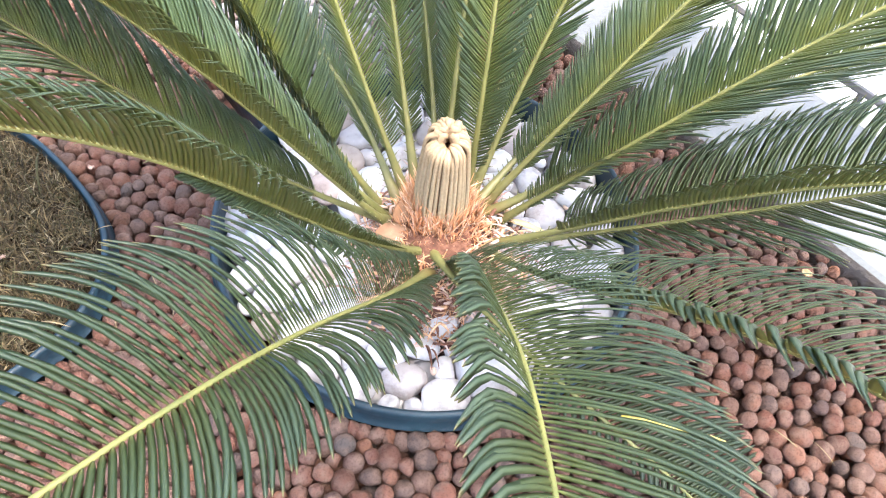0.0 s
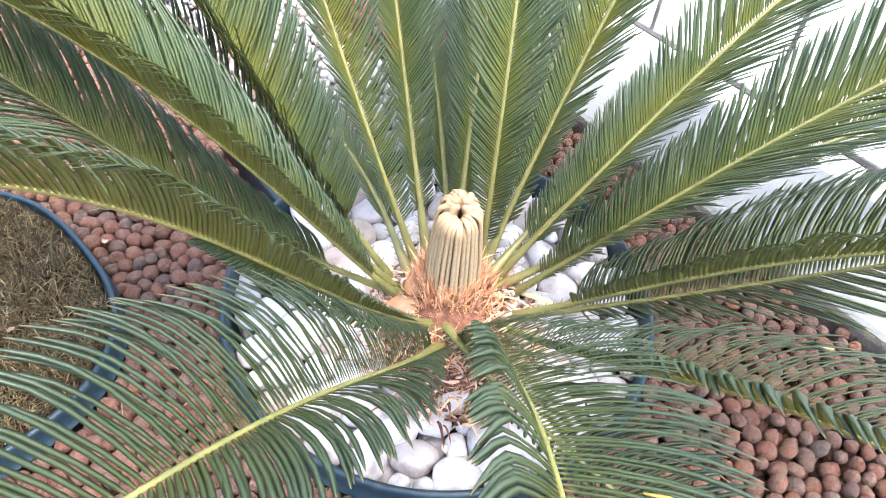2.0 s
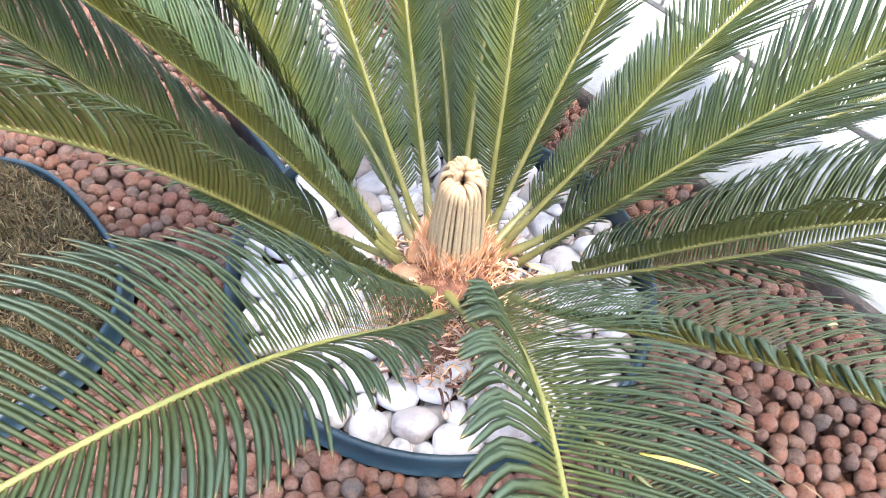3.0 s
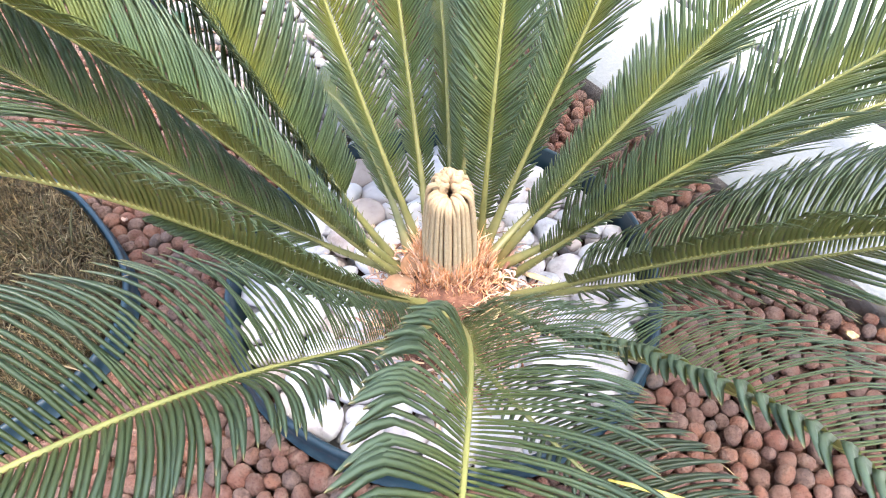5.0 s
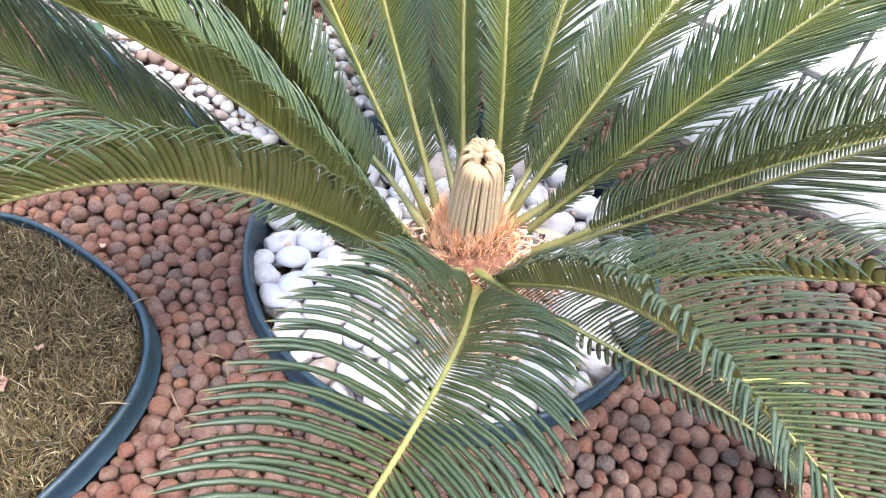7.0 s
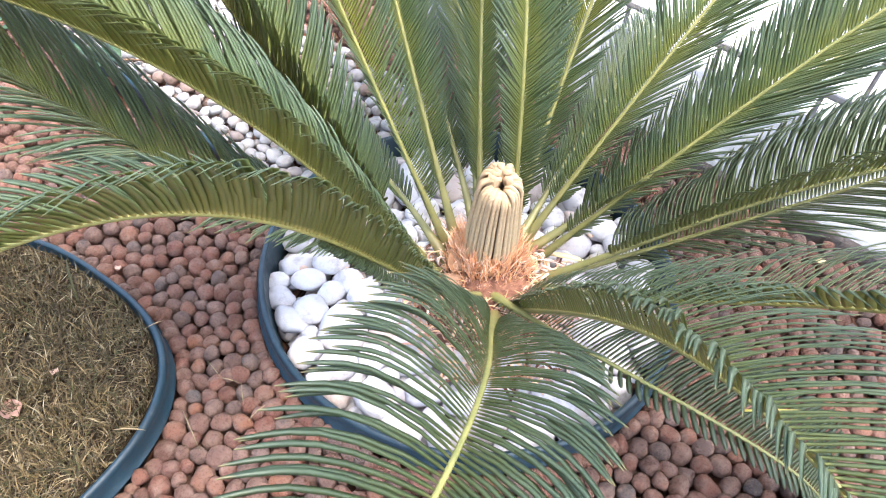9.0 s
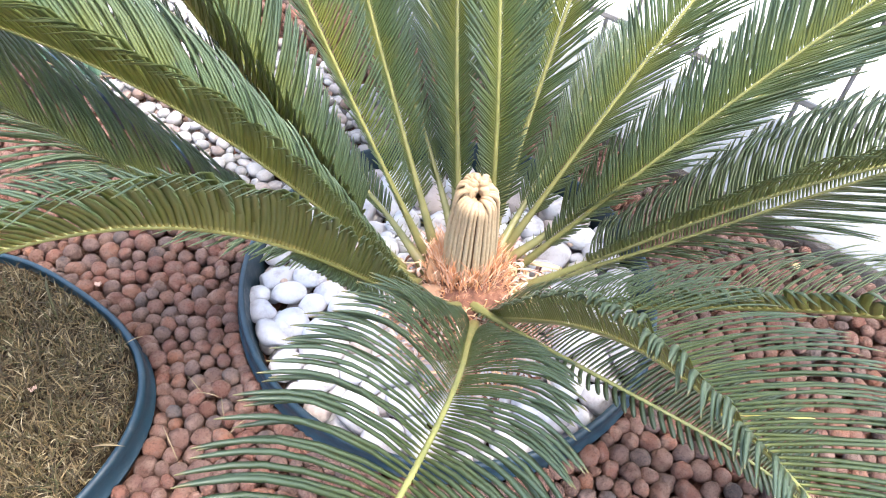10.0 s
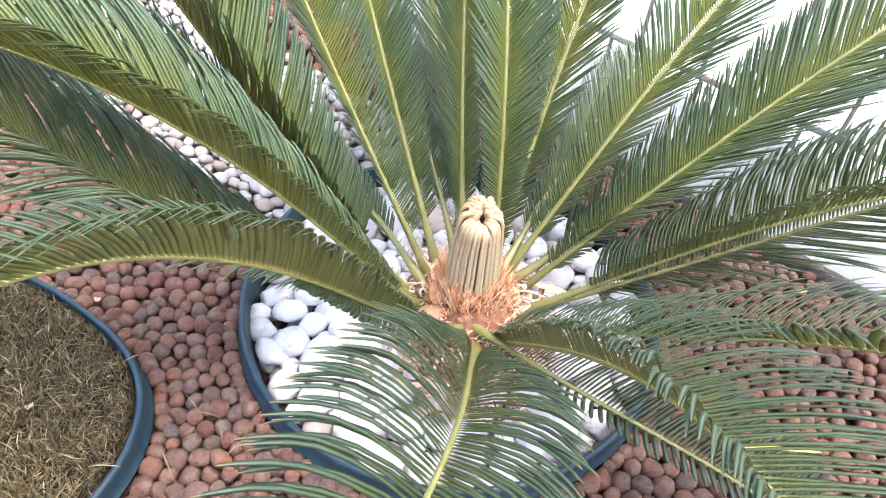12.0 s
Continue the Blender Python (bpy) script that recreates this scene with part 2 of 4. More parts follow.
def young_material():
    m, n, l, b = material("felted_young_leaf", 0.85, 0.2)
    a = n.new("ShaderNodeAttribute")
    a.attribute_name = "along"
    r = ramp(n, [(0.0, (0.40, 0.32, 0.21)), (0.25, (0.42, 0.36, 0.245)), (0.55, (0.46, 0.36, 0.235)), (0.8, (0.43, 0.315, 0.195)), (1.0, (0.36, 0.245, 0.145))])
    l.new(a.outputs["Fac"], r.inputs[0])
    v = noise_node(n, l, 260, 4, 0.7)
    vr = ramp(n, [(0.3, (0.78, 0.76, 0.72)), (0.7, (1.08, 1.08, 1.08))])
    l.new(v.outputs["Fac"], vr.inputs[0])
    l.new(mix(n, l, r.outputs[0], vr.outputs[0], 0.8, "MULTIPLY"), b.inputs["Base Color"])
    bump(n, l, b, noise_node(n, l, 500, 4).outputs["Fac"], 0.4, 0.002)
    return m


YOUNG = young_material()


# ---- mesh helpers ----
def mesh_object(name, verts, faces, mats, parent=None, label="", smooth=True, slots=None, attrs=None):
    me = bpy.data.meshes.new(name)
    me.from_pydata([tuple(v) for v in verts], [], faces)
    for mt in (mats if isinstance(mats, (list, tuple)) else [mats]):
        me.materials.append(mt)
    if slots is not None:
        me.polygons.foreach_set("material_index", slots)
    me.polygons.foreach_set("use_smooth", [smooth] * len(me.polygons))
    for key, vals in (attrs or {}).items():
        at = me.attributes.new(key, "FLOAT", "POINT")
        at.data.foreach_set("value", np.asarray(vals, dtype=np.float32))
    me.update()
    ob = new(name, me)
    if parent is not None:
        ob.parent = parent
    if label:
        ob["label"] = label
    return ob


def lathe(profile, steps, shape=lambda a: 1.0, close=False):
    """Turns a profile of (radius, height) round the z axis; shape(angle) scales the radius."""
    verts, faces = [], []
    k = len(profile)
    for i in range(steps):
        a = 2 * math.pi * i / steps
        s = shape(a)
        verts += [(r * s * math.cos(a), r * s * math.sin(a), z) for r, z in profile]
    for i in range(steps):
        j = (i + 1) % steps
        for q in range(k - 1):
            faces.append((i * k + q, j * k + q, j * k + q + 1, i * k + q + 1))
    return verts, faces


def tube(points, radii, sides=8, flat=1.0, up=(0, 0, 1)):
    """A tapered tube along points, with closed ends, and how far along each vertex lies."""
    P = np.asarray(points, float)
    n = len(P)
    T = np.gradient(P, axis=0)
    T /= np.linalg.norm(T, axis=1, keepdims=True)
    verts, faces, along = [], [], []
    u = np.asarray(up, float)
    for i in range(n):
        s = np.cross(T[i], u)
        if np.linalg.norm(s) < 1e-4:
            s = np.cross(T[i], (1, 0.2, 0))
        s /= np.linalg.norm(s)
        w = np.cross(s, T[i])
        for q in range(sides):
            a = 2 * math.pi * q / sides
            verts.append(P[i] + radii[i] * (math.cos(a) * s + flat * math.sin(a) * w))
            along.append(i / (n - 1))
    for i in range(n - 1):
        for q in range(sides):
            r = (q + 1) % sides
            faces.append((i * sides + q, i * sides + r, (i + 1) * sides + r, (i + 1) * sides + q))
    faces.append(tuple(range(sides))[::-1])
    faces.append(tuple((n - 1) * sides + q for q in range(sides)))
    return verts, faces, along


class Pile:
    """Collects many small meshes into one."""

    def __init__(self):
        self.v, self.f, self.s, self.a, self.g = [], [], [], [], []

    def add(self, verts, faces, slots=None, along=None, age_light=0.0):
        o = len(self.v)
        self.v += list(verts)
        self.f += [tuple(i + o for i in f) for f in faces]
        self.s += list(slots) if slots is not None else [0] * len(faces)
        self.a += list(along) if along is not None else [0.0] * len(verts)
        self.g += [age_light] * len(verts)

    def build(self, name, mats, parent=None, label="", smooth=True):
        return mesh_object(name, self.v, self.f, mats, parent, label, smooth, self.s, {"along": self.a, "age_light": self.g})


def ico(level):
    bm = bmesh.new()
    bmesh.ops.create_icosphere(bm, subdivisions=level, radius=1.0)
    V = np.array([v.co[:] for v in bm.verts])
    Fc = [tuple(v.index for v in f.verts) for f in bm.faces]
    bm.free()
    return V, Fc


ICO = {k: ico(k) for k in (1, 2, 3)}


def stone(rng, level, size, facets, soft, squash):
    """A rounded lump: a sphere flattened softly by random planes."""
    V, Fc = ICO[level]
    r = np.ones(len(V))
    for _ in range(facets):
        nrm = rng.normal(size=3)
        nrm /= np.linalg.norm(nrm)
        h = rng.uniform(0.68, 0.95)
        d = V @ nrm
        lim = np.where(d > 0.05, h / np.maximum(d, 0.05), 9.0)
        r = -np.log(np.exp(-r * soft) + np.exp(-lim * soft)) / soft
    P = V * r[:, None] * np.asarray(squash)
    return P * size, Fc


def spin(rng):
    q = rng.normal(size=4)
    q /= np.linalg.norm(q)
    w, x, y, z = q
    return np.array([[1 - 2 * (y * y + z * z), 2 * (x * y - z * w), 2 * (x * z + y * w)],
                     [2 * (x * y + z * w), 1 - 2 * (x * x + z * z), 2 * (y * z - x * w)],
                     [2 * (x * z - y * w), 2 * (y * z + x * w), 1 - 2 * (x * x + y * y)]])


def pack(rng, box, inside, radii, tries, close=0.95, seeds=()):
    """Scatters discs without overlap, the large ones first: rows of x, y, radius."""
    cell = max(radii) * 2
    grid, out = {}, []
    for x, y, r in seeds:
        grid.setdefault((int(x // cell), int(y // cell)), []).append((x, y, r))
    for r in radii:
        for _ in range(tries):
            x, y = rng.uniform(box[0], box[1]), rng.uniform(box[2], box[3])
            if not inside(x, y, r):
                continue
            ci, cj = int(x // cell), int(y // cell)
            ok = True
            for i in (ci - 1, ci, ci + 1):
                for j in (cj - 1, cj, cj + 1):
                    for a, b, c in grid.get((i, j), ()):
                        if (a - x) ** 2 + (b - y) ** 2 < (close * (c + r)) ** 2:
                            ok = False
                            break
                    if not ok:
                        break
                if not ok:
                    break
            if ok:
                grid.setdefault((ci, cj), []).append((x, y, r))
                out.append((x, y, r))
                break
    return out


# ---- plan ----
POT, POT_R, RIM = (0.001, 0.012), 0.246, 0.028
TURF, TURF_R, TURF_RIM = (-0.558, -0.089), 0.210, 0.030
NX, NY = 0.785, 0.62          # across the bed, towards the paving
BED_END = 0.392               # where the bed stops at the paving
STRIP_A, STRIP_B = -0.07, 0.25  # the band of white pebbles behind the pot


def turf_shape(a):
    return 1.0 + 0.045 * math.cos(4 * a)


def in_turf(x, y, pad):
    dx, dy = x - TURF[0], y - TURF[1]
    return math.hypot(dx, dy) < TURF_R * turf_shape(math.atan2(dy, dx)) + pad


def in_pot(x, y, pad):
    return math.hypot(x - POT[0], y - POT[1]) < POT_R + pad


def in_strip(x, y, pad):
    c = x * NX + y * NY
    return STRIP_A - pad < c < STRIP_B + pad and x * -NY + y * NX > 0.16


# ---- ground and paving ----
def ground():
    n, size = 48, 60.0
    g = [math.copysign(abs(i / (n / 2) - 1) ** 3, i - n / 2) * size for i in range(n + 1)]
    verts = [(x, y, -0.034) for y in g for x in g]
    faces = [(j * (n + 1) + i, j * (n + 1) + i + 1, (j + 1) * (n + 1) + i + 1, (j + 1) * (n + 1) + i) for j in range(n) for i in range(n)]
    return tagged(mesh_object("ground", verts, faces, GRAVEL), "reddish brown clay gravel ground round the planting bed", "ground", kind="structure")


ground()


def along_bed(c, u, z):
    return (c * NX - u * NY, c * NY + u * NX, z)


def paving():
    prof = [(BED_END, -0.05), (BED_END, 0.006), (BED_END + 0.003, 0.013), (BED_END + 0.010, 0.016), (0.60, 0.018), (0.602, 0.022), (14.0, 0.024), (14.0, -0.05)]
    us = [-14.0, -3.0, -1.0] + [-0.8 + 0.05 * i for i in range(41)] + [2.0, 5.0, 14.0]
    rng = np.random.default_rng(3)
    verts, faces, slots = [], [], []
    for u in us:
        w = rng.normal(0, 0.0012)
        verts += [along_bed(c + (w if k < 4 else 0), u, z) for k, (c, z) in enumerate(prof)]
    k = len(prof)
    for i in range(len(us) - 1):
        for q in range(k - 1):
            faces.append((i * k + q, i * k + q + 1, (i + 1) * k + q + 1, (i + 1) * k + q))
            # the step from grey to white at 0.60 is painted light, not another paving
            slots.append(1 if q < 2 else 0 if q < 4 else 2)
    ob = mesh_object("pavement", verts, faces, [CONCRETE, EDGE, SUNLIT_FLOOR], slots=slots, smooth=False)
    return tagged(ob, "pale concrete paving, painted grey for shade near the bed and white for glare beyond, with a bare edge", "paving", kind="structure")


paving()


# ---- pots ----
def pot(name, centre, radius, rim, shape, label, deep=0.16):
    body = [(radius - 0.0046, rim - 0.003), (radius - 0.005, rim - 0.012), (radius - 0.010, rim - 0.05), (radius - 0.026, rim - deep),
            (radius - 0.030, rim - deep), (radius - 0.014, rim - 0.05), (radius - 0.0085, rim - 0.012), (radius - 0.0065, rim - 0.003)]
    lip = [(radius - 0.0066, rim - 0.003), (radius - 0.0068, rim - 0.0008), (radius - 0.0052, rim + 0.0008), (radius - 0.0032, rim + 0.0011),
           (radius - 0.0010, rim + 0.0004), (radius, rim - 0.0020), (radius + 0.0008, rim - 0.0045), (radius + 0.0010, rim - 0.0075), (radius + 0.0026, rim - 0.0255),
           (radius + 0.0040, rim - 0.0262), (radius + 0.0044, rim - 0.0272), (radius + 0.0038, rim - 0.0282), (radius + 0.0010, rim - 0.0280), (radius - 0.0044, rim - 0.0095), (radius - 0.0066, rim - 0.003)]
    base = tagged(new(name), label, "plant pot")
    base.location = (*centre, 0)
    v, f = lathe(body[::-1], 128, shape)
    mesh_object("wall", v, f, PLASTIC, base)
    v, f = lathe(lip[::-1], 128, shape)
    mesh_object("rim", v, f, PLASTIC, base, "rolled blue plastic rim")
    return base


pot("plant_pot", POT, POT_R, RIM, lambda a: 1.0, "large round dark blue plastic pot sunk into clay balls")
pot("turf_planter", TURF, TURF_R, TURF_RIM, turf_shape, "rounded dark blue plastic planter filled with dry turf")


def filling(name, centre, radius, z, dome, shape, mat, label, rng):
    verts, faces = [], []
    rings, steps = 14, 72
    for i in range(rings + 1):
        for j in range(steps):
            a = 2 * math.pi * j / steps
            r = radius * shape(a) * i / rings
            verts.append((r * math.cos(a), r * math.sin(a), z + dome * (1 - (i / rings) ** 2) + rng.normal(0, 0.0022)))
    for i in range(rings):
        for j in range(steps):
            k = (j + 1) % steps
            faces.append((i * steps + j, (i + 1) * steps + j, (i + 1) * steps + k, i * steps + k))
    ob = mesh_object(name, verts, faces, mat)
    ob.location = (*centre, 0)
    return tagged(ob, label, "soil", kind="structure")


filling("pot_soil", POT, POT_R - 0.018, -0.036, 0.012, lambda a: 1.0, SOIL, "dark soil filling the round pot", np.random.default_rng(5))
filling("turf_soil", TURF, TURF_R - 0.008, 0.021, 0.006, turf_shape, TURF_SOIL, "thatchy brown soil under the turf", np.random.default_rng(6))


def edging(c, u0, u1, name):
    """A strip of blue plastic edging on its edge, with a rounded top."""
    prof = [(c - 0.002, -0.05), (c - 0.003, 0.006), (c - 0.0045, 0.011), (c - 0.003, 0.016), (c + 0.001, 0.0175), (c + 0.0045, 0.014), (c + 0.003, 0.006), (c + 0.002, -0.05)]
    verts, faces = [], []
    n, k = 40, len(prof)
    for i in range(n + 1):
        u = u0 + (u1 - u0) * i / n
        w = 0.006 * math.sin(u * 4.0 + c * 7)
        verts += [along_bed(q + w, u, z) for q, z in prof]
    for i in range(n):
        for q in range(k - 1):
            faces.append((i * k + q, (i + 1) * k + q, (i + 1) * k + q + 1, i * k + q + 1))
    return tagged(mesh_object(name, verts, faces, PLASTIC), "dark blue plastic edging beside white pebbles", "garden edging", "edging of the pebble band")


edging(STRIP_A, 0.235, 1.3, "garden_edging")

# ---- the sago palm ----
palm = tagged(new("sago_palm"), "sago palm with arching green fronds and felted new leaves", "plant")
palm.location = (0, 0, 0)
LEAF_U = np.array([0.0, 0.022, 0.06, 0.26, 0.50, 0.67, 0.79, 0.89, 0.96, 1.0])
LEAF_W = np.array([0.48, 0.66, 0.95, 1.0, 1.0, 0.98, 0.92, 0.78, 0.50, 0.12])
LEAF_FACES, LEAF_SLOTS = [], []
for _i in range(len(LEAF_U) - 1):
    for _q in range(4):
        _r = (_q + 1) % 4
        LEAF_FACES.append((_i * 4 + _q, _i * 4 + _r, (_i + 1) * 4 + _r, (_i + 1) * 4 + _q))
        LEAF_SLOTS.append(0 if _q in (0, 3) else 1)
LEAF_ALONG = np.repeat(LEAF_U, 4)


def leaflet(length, width, d, nrm, sag, sweep, fwd, hook, crook, curl):
    """One narrow blade from the origin along d, face towards nrm, sagging, swept and curled over at the tip; closed, with a raised midrib below."""
    mid = ((LEAF_U[1:] + LEAF_U[:-1]) / 2)[:, None]
    way = d - nrm * (2 * sag * mid + 5 * hook * mid ** 4) + fwd * (2 * sweep * mid + 3.5 * crook * mid ** 2.5)
    way /= np.linalg.norm(way, axis=1, keepdims=True)
    k = np.clip((mid - 0.60) / 0.24, 0, 1)
    way = way * (1 - 0.8 * curl * k) + (fwd * 0.85 - nrm * 0.65) * curl * k
    way /= np.linalg.norm(way, axis=1, keepdims=True)
    P = np.vstack([np.zeros((1, 3)), np.cumsum(way * np.diff(LEAF_U)[:, None] * length, axis=0)])
    T = np.gradient(P, axis=0)
    T /= np.linalg.norm(T, axis=1, keepdims=True)
    S = np.cross(nrm, T)
    S /= np.linalg.norm(S, axis=1, keepdims=True) + 1e-9
    N = np.cross(T, S)
    w = (LEAF_W * width / 2)[:, None]
    out = np.empty((len(LEAF_U), 4, 3))
    out[:, 0] = P + N * 0.12 * w
    out[:, 1] = P + S * w - N * 0.18 * w
    out[:, 2] = P - N * 0.24 * w
    out[:, 3] = P - S * w - N * 0.18 * w
    return out.reshape(-1, 3)


def frond(base, az, el, rise, turn, length, reach, roll=0.0, vee=72.0, flat=0.45, blade=0.080, lay=74.0, age_light=0.3, singly=False, bare=0.13, twist=0.0, hook=0.13, sag=0.20, basal=0.5, wide=0.0036, gap=0.0033, rows=(1.0, 1.0), crook=0.12, start=0.34, curl=(0.0, 0.0), lean=(0.0, 0.0), widen=(1.0, 1.0), skip=(1, 1), crowd=1.0, most=400, label=""):
    """A feather-shaped leaf. rise and turn: how its climb and heading change along it, in degrees."""
    rng = np.random.default_rng(int(abs(az) * 10 + abs(el) * 100))
    n = 70
    smax = reach
    s = (np.arange(n) + 0.5) / n * smax
    q = np.minimum(s, 1.0)
    over = np.maximum(s - 1.0, 0.0)
    E = np.radians(el + rise[0] * q + rise[1] * q ** 2 + rise[2] * q ** 3 - 45 * over)
    A = np.radians(az + turn[0] * q + turn[1] * q ** 2 + turn[2] * q ** 3)
    step = np.c_[np.cos(E) * np.cos(A), np.cos(E) * np.sin(A), np.sin(E)]
    P = np.vstack([[base], np.asarray(base) + np.cumsum(step * length * smax / n, axis=0)])
    T = np.vstack([step[:1], step])
    Sd = np.vstack([[np.sin(A[0]), -np.cos(A[0]), 0], np.c_[np.sin(A), -np.cos(A), np.zeros(n)]])
    Nm = np.cross(Sd, T)
    total = length * smax
    # stalk: broad at the foot, then slender
    u = np.linspace(0, 1, n + 1)
    rad = 0.0023 * (1 - 0.70 * u) + 0.0040 * np.exp(-u / 0.09) + 0.0003
    root = [P[0] - step[0] * 0.055 - np.array([0, 0, 0.006]), P[0] - step[0] * 0.028 - np.array([0, 0, 0.0015])]
    v, f, al = tube(np.vstack([root, P]), np.r_[rad[0] * 1.15, rad[0] * 1.1, rad], 8, 0.85)
    holder = mesh_object("frond", v, f, STALK, palm, label, attrs={"along": al, "age_light": np.full(len(v), age_light)})
    # small spines on the bare foot of the stalk
    sp = Pile()
    for k in range(13):
        for sg in (-1, 1):
            t = (0.020 + bare * (k + rng.uniform(0, 0.6)) / 13) / smax * 1.0
            i = min(int(t * n), n - 1)
            dd = Sd[i] * sg * 0.8 + T[i] * 0.5 + Nm[i] * 0.35
            dd = dd / np.linalg.norm(dd)
            b0 = P[i] + Sd[i] * sg * rad[i] * 0.8
            vv, ff, _ = tube([b0, b0 + dd * 0.002, b0 + dd * rng.uniform(0.0045, 0.0075)], [0.0010, 0.0007, 0.0001], 4)
            sp.add(vv, ff, along=[0.35] * len(vv))
    tagged(sp.build("spine_row", STALK, holder), kind="stuff")
    # blades
    marks = [bare * length]
    while marks[-1] < total - gap:
        marks.append(marks[-1] + gap * (crowd + (1 - crowd) * min(1.0, (marks[-1] - marks[0]) / 0.08)))
    count = len(marks)
    pile = Pile()
    for k, mark in enumerate(marks):
        w = (mark - marks[0]) / (marks[-1] - marks[0])
        pos = min(mark / total, 0.9999) * n
        i = min(int(pos), n - 1)
        fr = pos - i
        p0 = P[i] * (1 - fr) + P[i + 1] * fr
        # the value falls towards the foot, so leaflets there take the darker colours
        leaf_tone = age_light * (0.30 + 0.70 * min(1.0, w / 0.28))
        t, sd, nm = T[i + 1], Sd[i + 1], Nm[i + 1]
        ro = math.radians(roll + twist * w)
        sd, nm = sd * math.cos(ro) + nm * math.sin(ro), nm * math.cos(ro) - sd * math.sin(ro)
        taper = (1.0 if w < 0.55 else 1.0 - 0.62 * ((w - 0.55) / 0.45) ** 1.6)
        first = start if isinstance(start, tuple) else (start, start)
        phi = math.radians(lay - 16 * w - 18 * max(0.0, w - 0.7) / 0.3)
        ve = math.radians(vee * (1 - flat * min(1.0, 1.25 * w)))
        for sg in (-1, 1):
            if k % skip[(sg + 1) // 2]:
                continue
            grow = min(1.0, first[(sg + 1) // 2] + 1.9 * w) * taper
            ph = phi + math.radians(lean[(sg + 1) // 2]) + rng.normal(0, 0.028)
            vv = ve + rng.normal(0, 0.035)
            out = sd * sg * math.cos(vv) + nm * math.sin(vv)
            d = t * math.cos(ph) + out * math.sin(ph)
            nrm = nm * math.cos(vv) - sd * sg * math.sin(vv)
            nrm = nrm - d * float(nrm @ d)
            nrm = nrm / np.linalg.norm(nrm) - t * basal + rng.normal(0, 0.03, 3)
            nrm = nrm - d * float(nrm @ d)
            nrm /= np.linalg.norm(nrm)
            ln = blade * grow * rng.uniform(0.94, 1.05) * rows[(sg + 1) // 2]
            b0 = p0 + sd * sg * rad[i] * 0.75 + nm * rad[i] * 0.45
            lv = leaflet(ln, wide * widen[(sg + 1) // 2] * (0.72 + 0.28 * grow), d, nrm, sag * rng.uniform(0.8, 1.25), rng.normal(0.10, 0.02), t, hook * rng.uniform(0.4, 1.5), crook * rng.uniform(0.7, 1.25), curl[(sg + 1) // 2] * rng.uniform(0.75, 1.15))
            if singly and k < most:
                ob = mesh_object("leaflet", lv, LEAF_FACES, [LEAF_TOP, LEAF_UNDER], holder, slots=LEAF_SLOTS,
                                 attrs={"along": LEAF_ALONG, "age_light": np.full(len(lv), leaf_tone)})
                ob.location = b0
            else:
                pile.add(lv + b0, LEAF_FACES, LEAF_SLOTS, LEAF_ALONG, leaf_tone)
    if pile.v:
        tagged(pile.build("leaflets", [LEAF_TOP, LEAF_UNDER], holder), kind="stuff")
    return holder


frond((-0.005, -0.108, 0.083), 246.2, 44.3, (19.4, 6.6, -51.5), (15.5, -15.1, -13.3), 0.5, 1.3, roll=12.0, vee=62.0, flat=0.5, blade=0.098, lay=72.0, singly=True, age_light=0.08, rows=(0.92, 0.98), sag=0.22, hook=0.16, gap=0.0044, wide=0.0029, start=0.25, bare=0.02, crowd=0.4, basal=0.05, curl=(0.1, 0.2), crook=0.1, lean=(-11.0, 0.0), widen=(1.12, 0.95))
frond((0.020, -0.072, 0.046), -78.8, 49.4, (21.8, -53.7, -4.6), (-18.0, -6.5, 12.7), 0.55, 1.3, roll=18.0, vee=60.0, blade=0.10, lay=68.0, rows=(1.05, 0.85), crook=0.05, hook=0.08, age_light=0.2, gap=0.0045, wide=0.0034, singly=True, bare=0.03, crowd=0.5, start=(0.5, 0.1), basal=0.1, curl=(0.0, 0.8), sag=0.12, widen=(0.95, 1.2))
frond((0.003, -0.067, 0.069), -73.2, 29.7, (-29.2, -57.9, -37.8), (55.6, 17.5, -6.9), 0.5, 1.12, roll=-8.0, vee=22.0, blade=0.07, rows=(1.4, 0.32), crook=0.05, age_light=0.0, singly=True, gap=0.0042, bare=0.06, skip=(1, 2), widen=(1.0, 1.3))
frond((0.061, -0.051, 0.053), -57.8, 32.9, (47.1, -25.4, -35.1), (-2.2, -7.2, -8.5), 0.55, 1.2, roll=8.0, vee=52.0, blade=0.09, rows=(1.1, 0.85), crook=0.2, hook=0.3, age_light=0.15, gap=0.0042, wide=0.0044, singly=True, twist=22.0, curl=(0.0, 0.9), basal=0.3, widen=(0.75, 1.7), skip=(1, 2))
frond((0.003, -0.056, 0.053), 224.6, 43.0, (39.3, 4.3, -78.0), (-21.6, 1.1, 23.6), 0.6, 1.15, roll=-8.0, vee=66.0, flat=0.15, blade=0.078, lay=54.0, hook=0.05, crook=0.25, rows=(1.25, 0.7), age_light=0.35, sag=0.12, gap=0.0043, wide=0.0034, bare=0.10, start=(0.02, 0.12), singly=True, crowd=1.0, curl=(0.9, 0.1), widen=(1.15, 0.78), lean=(0.0, 0.0))
frond((-0.038, -0.020, 0.053), 186.6, 29.9, (44.6, -5.8, -18.1), (-1.4, 5.6, 8.1), 0.6, 1.15, roll=1.0, vee=44.0, flat=0.3, blade=0.125, lay=52.0, age_light=0.8, gap=0.0027, wide=0.0031, crook=0.2, rows=(1.45, 1.0), bare=0.17, start=0.3, sag=0.16, hook=0.15, singly=True, basal=0.15, lean=(14.0, 0.0))
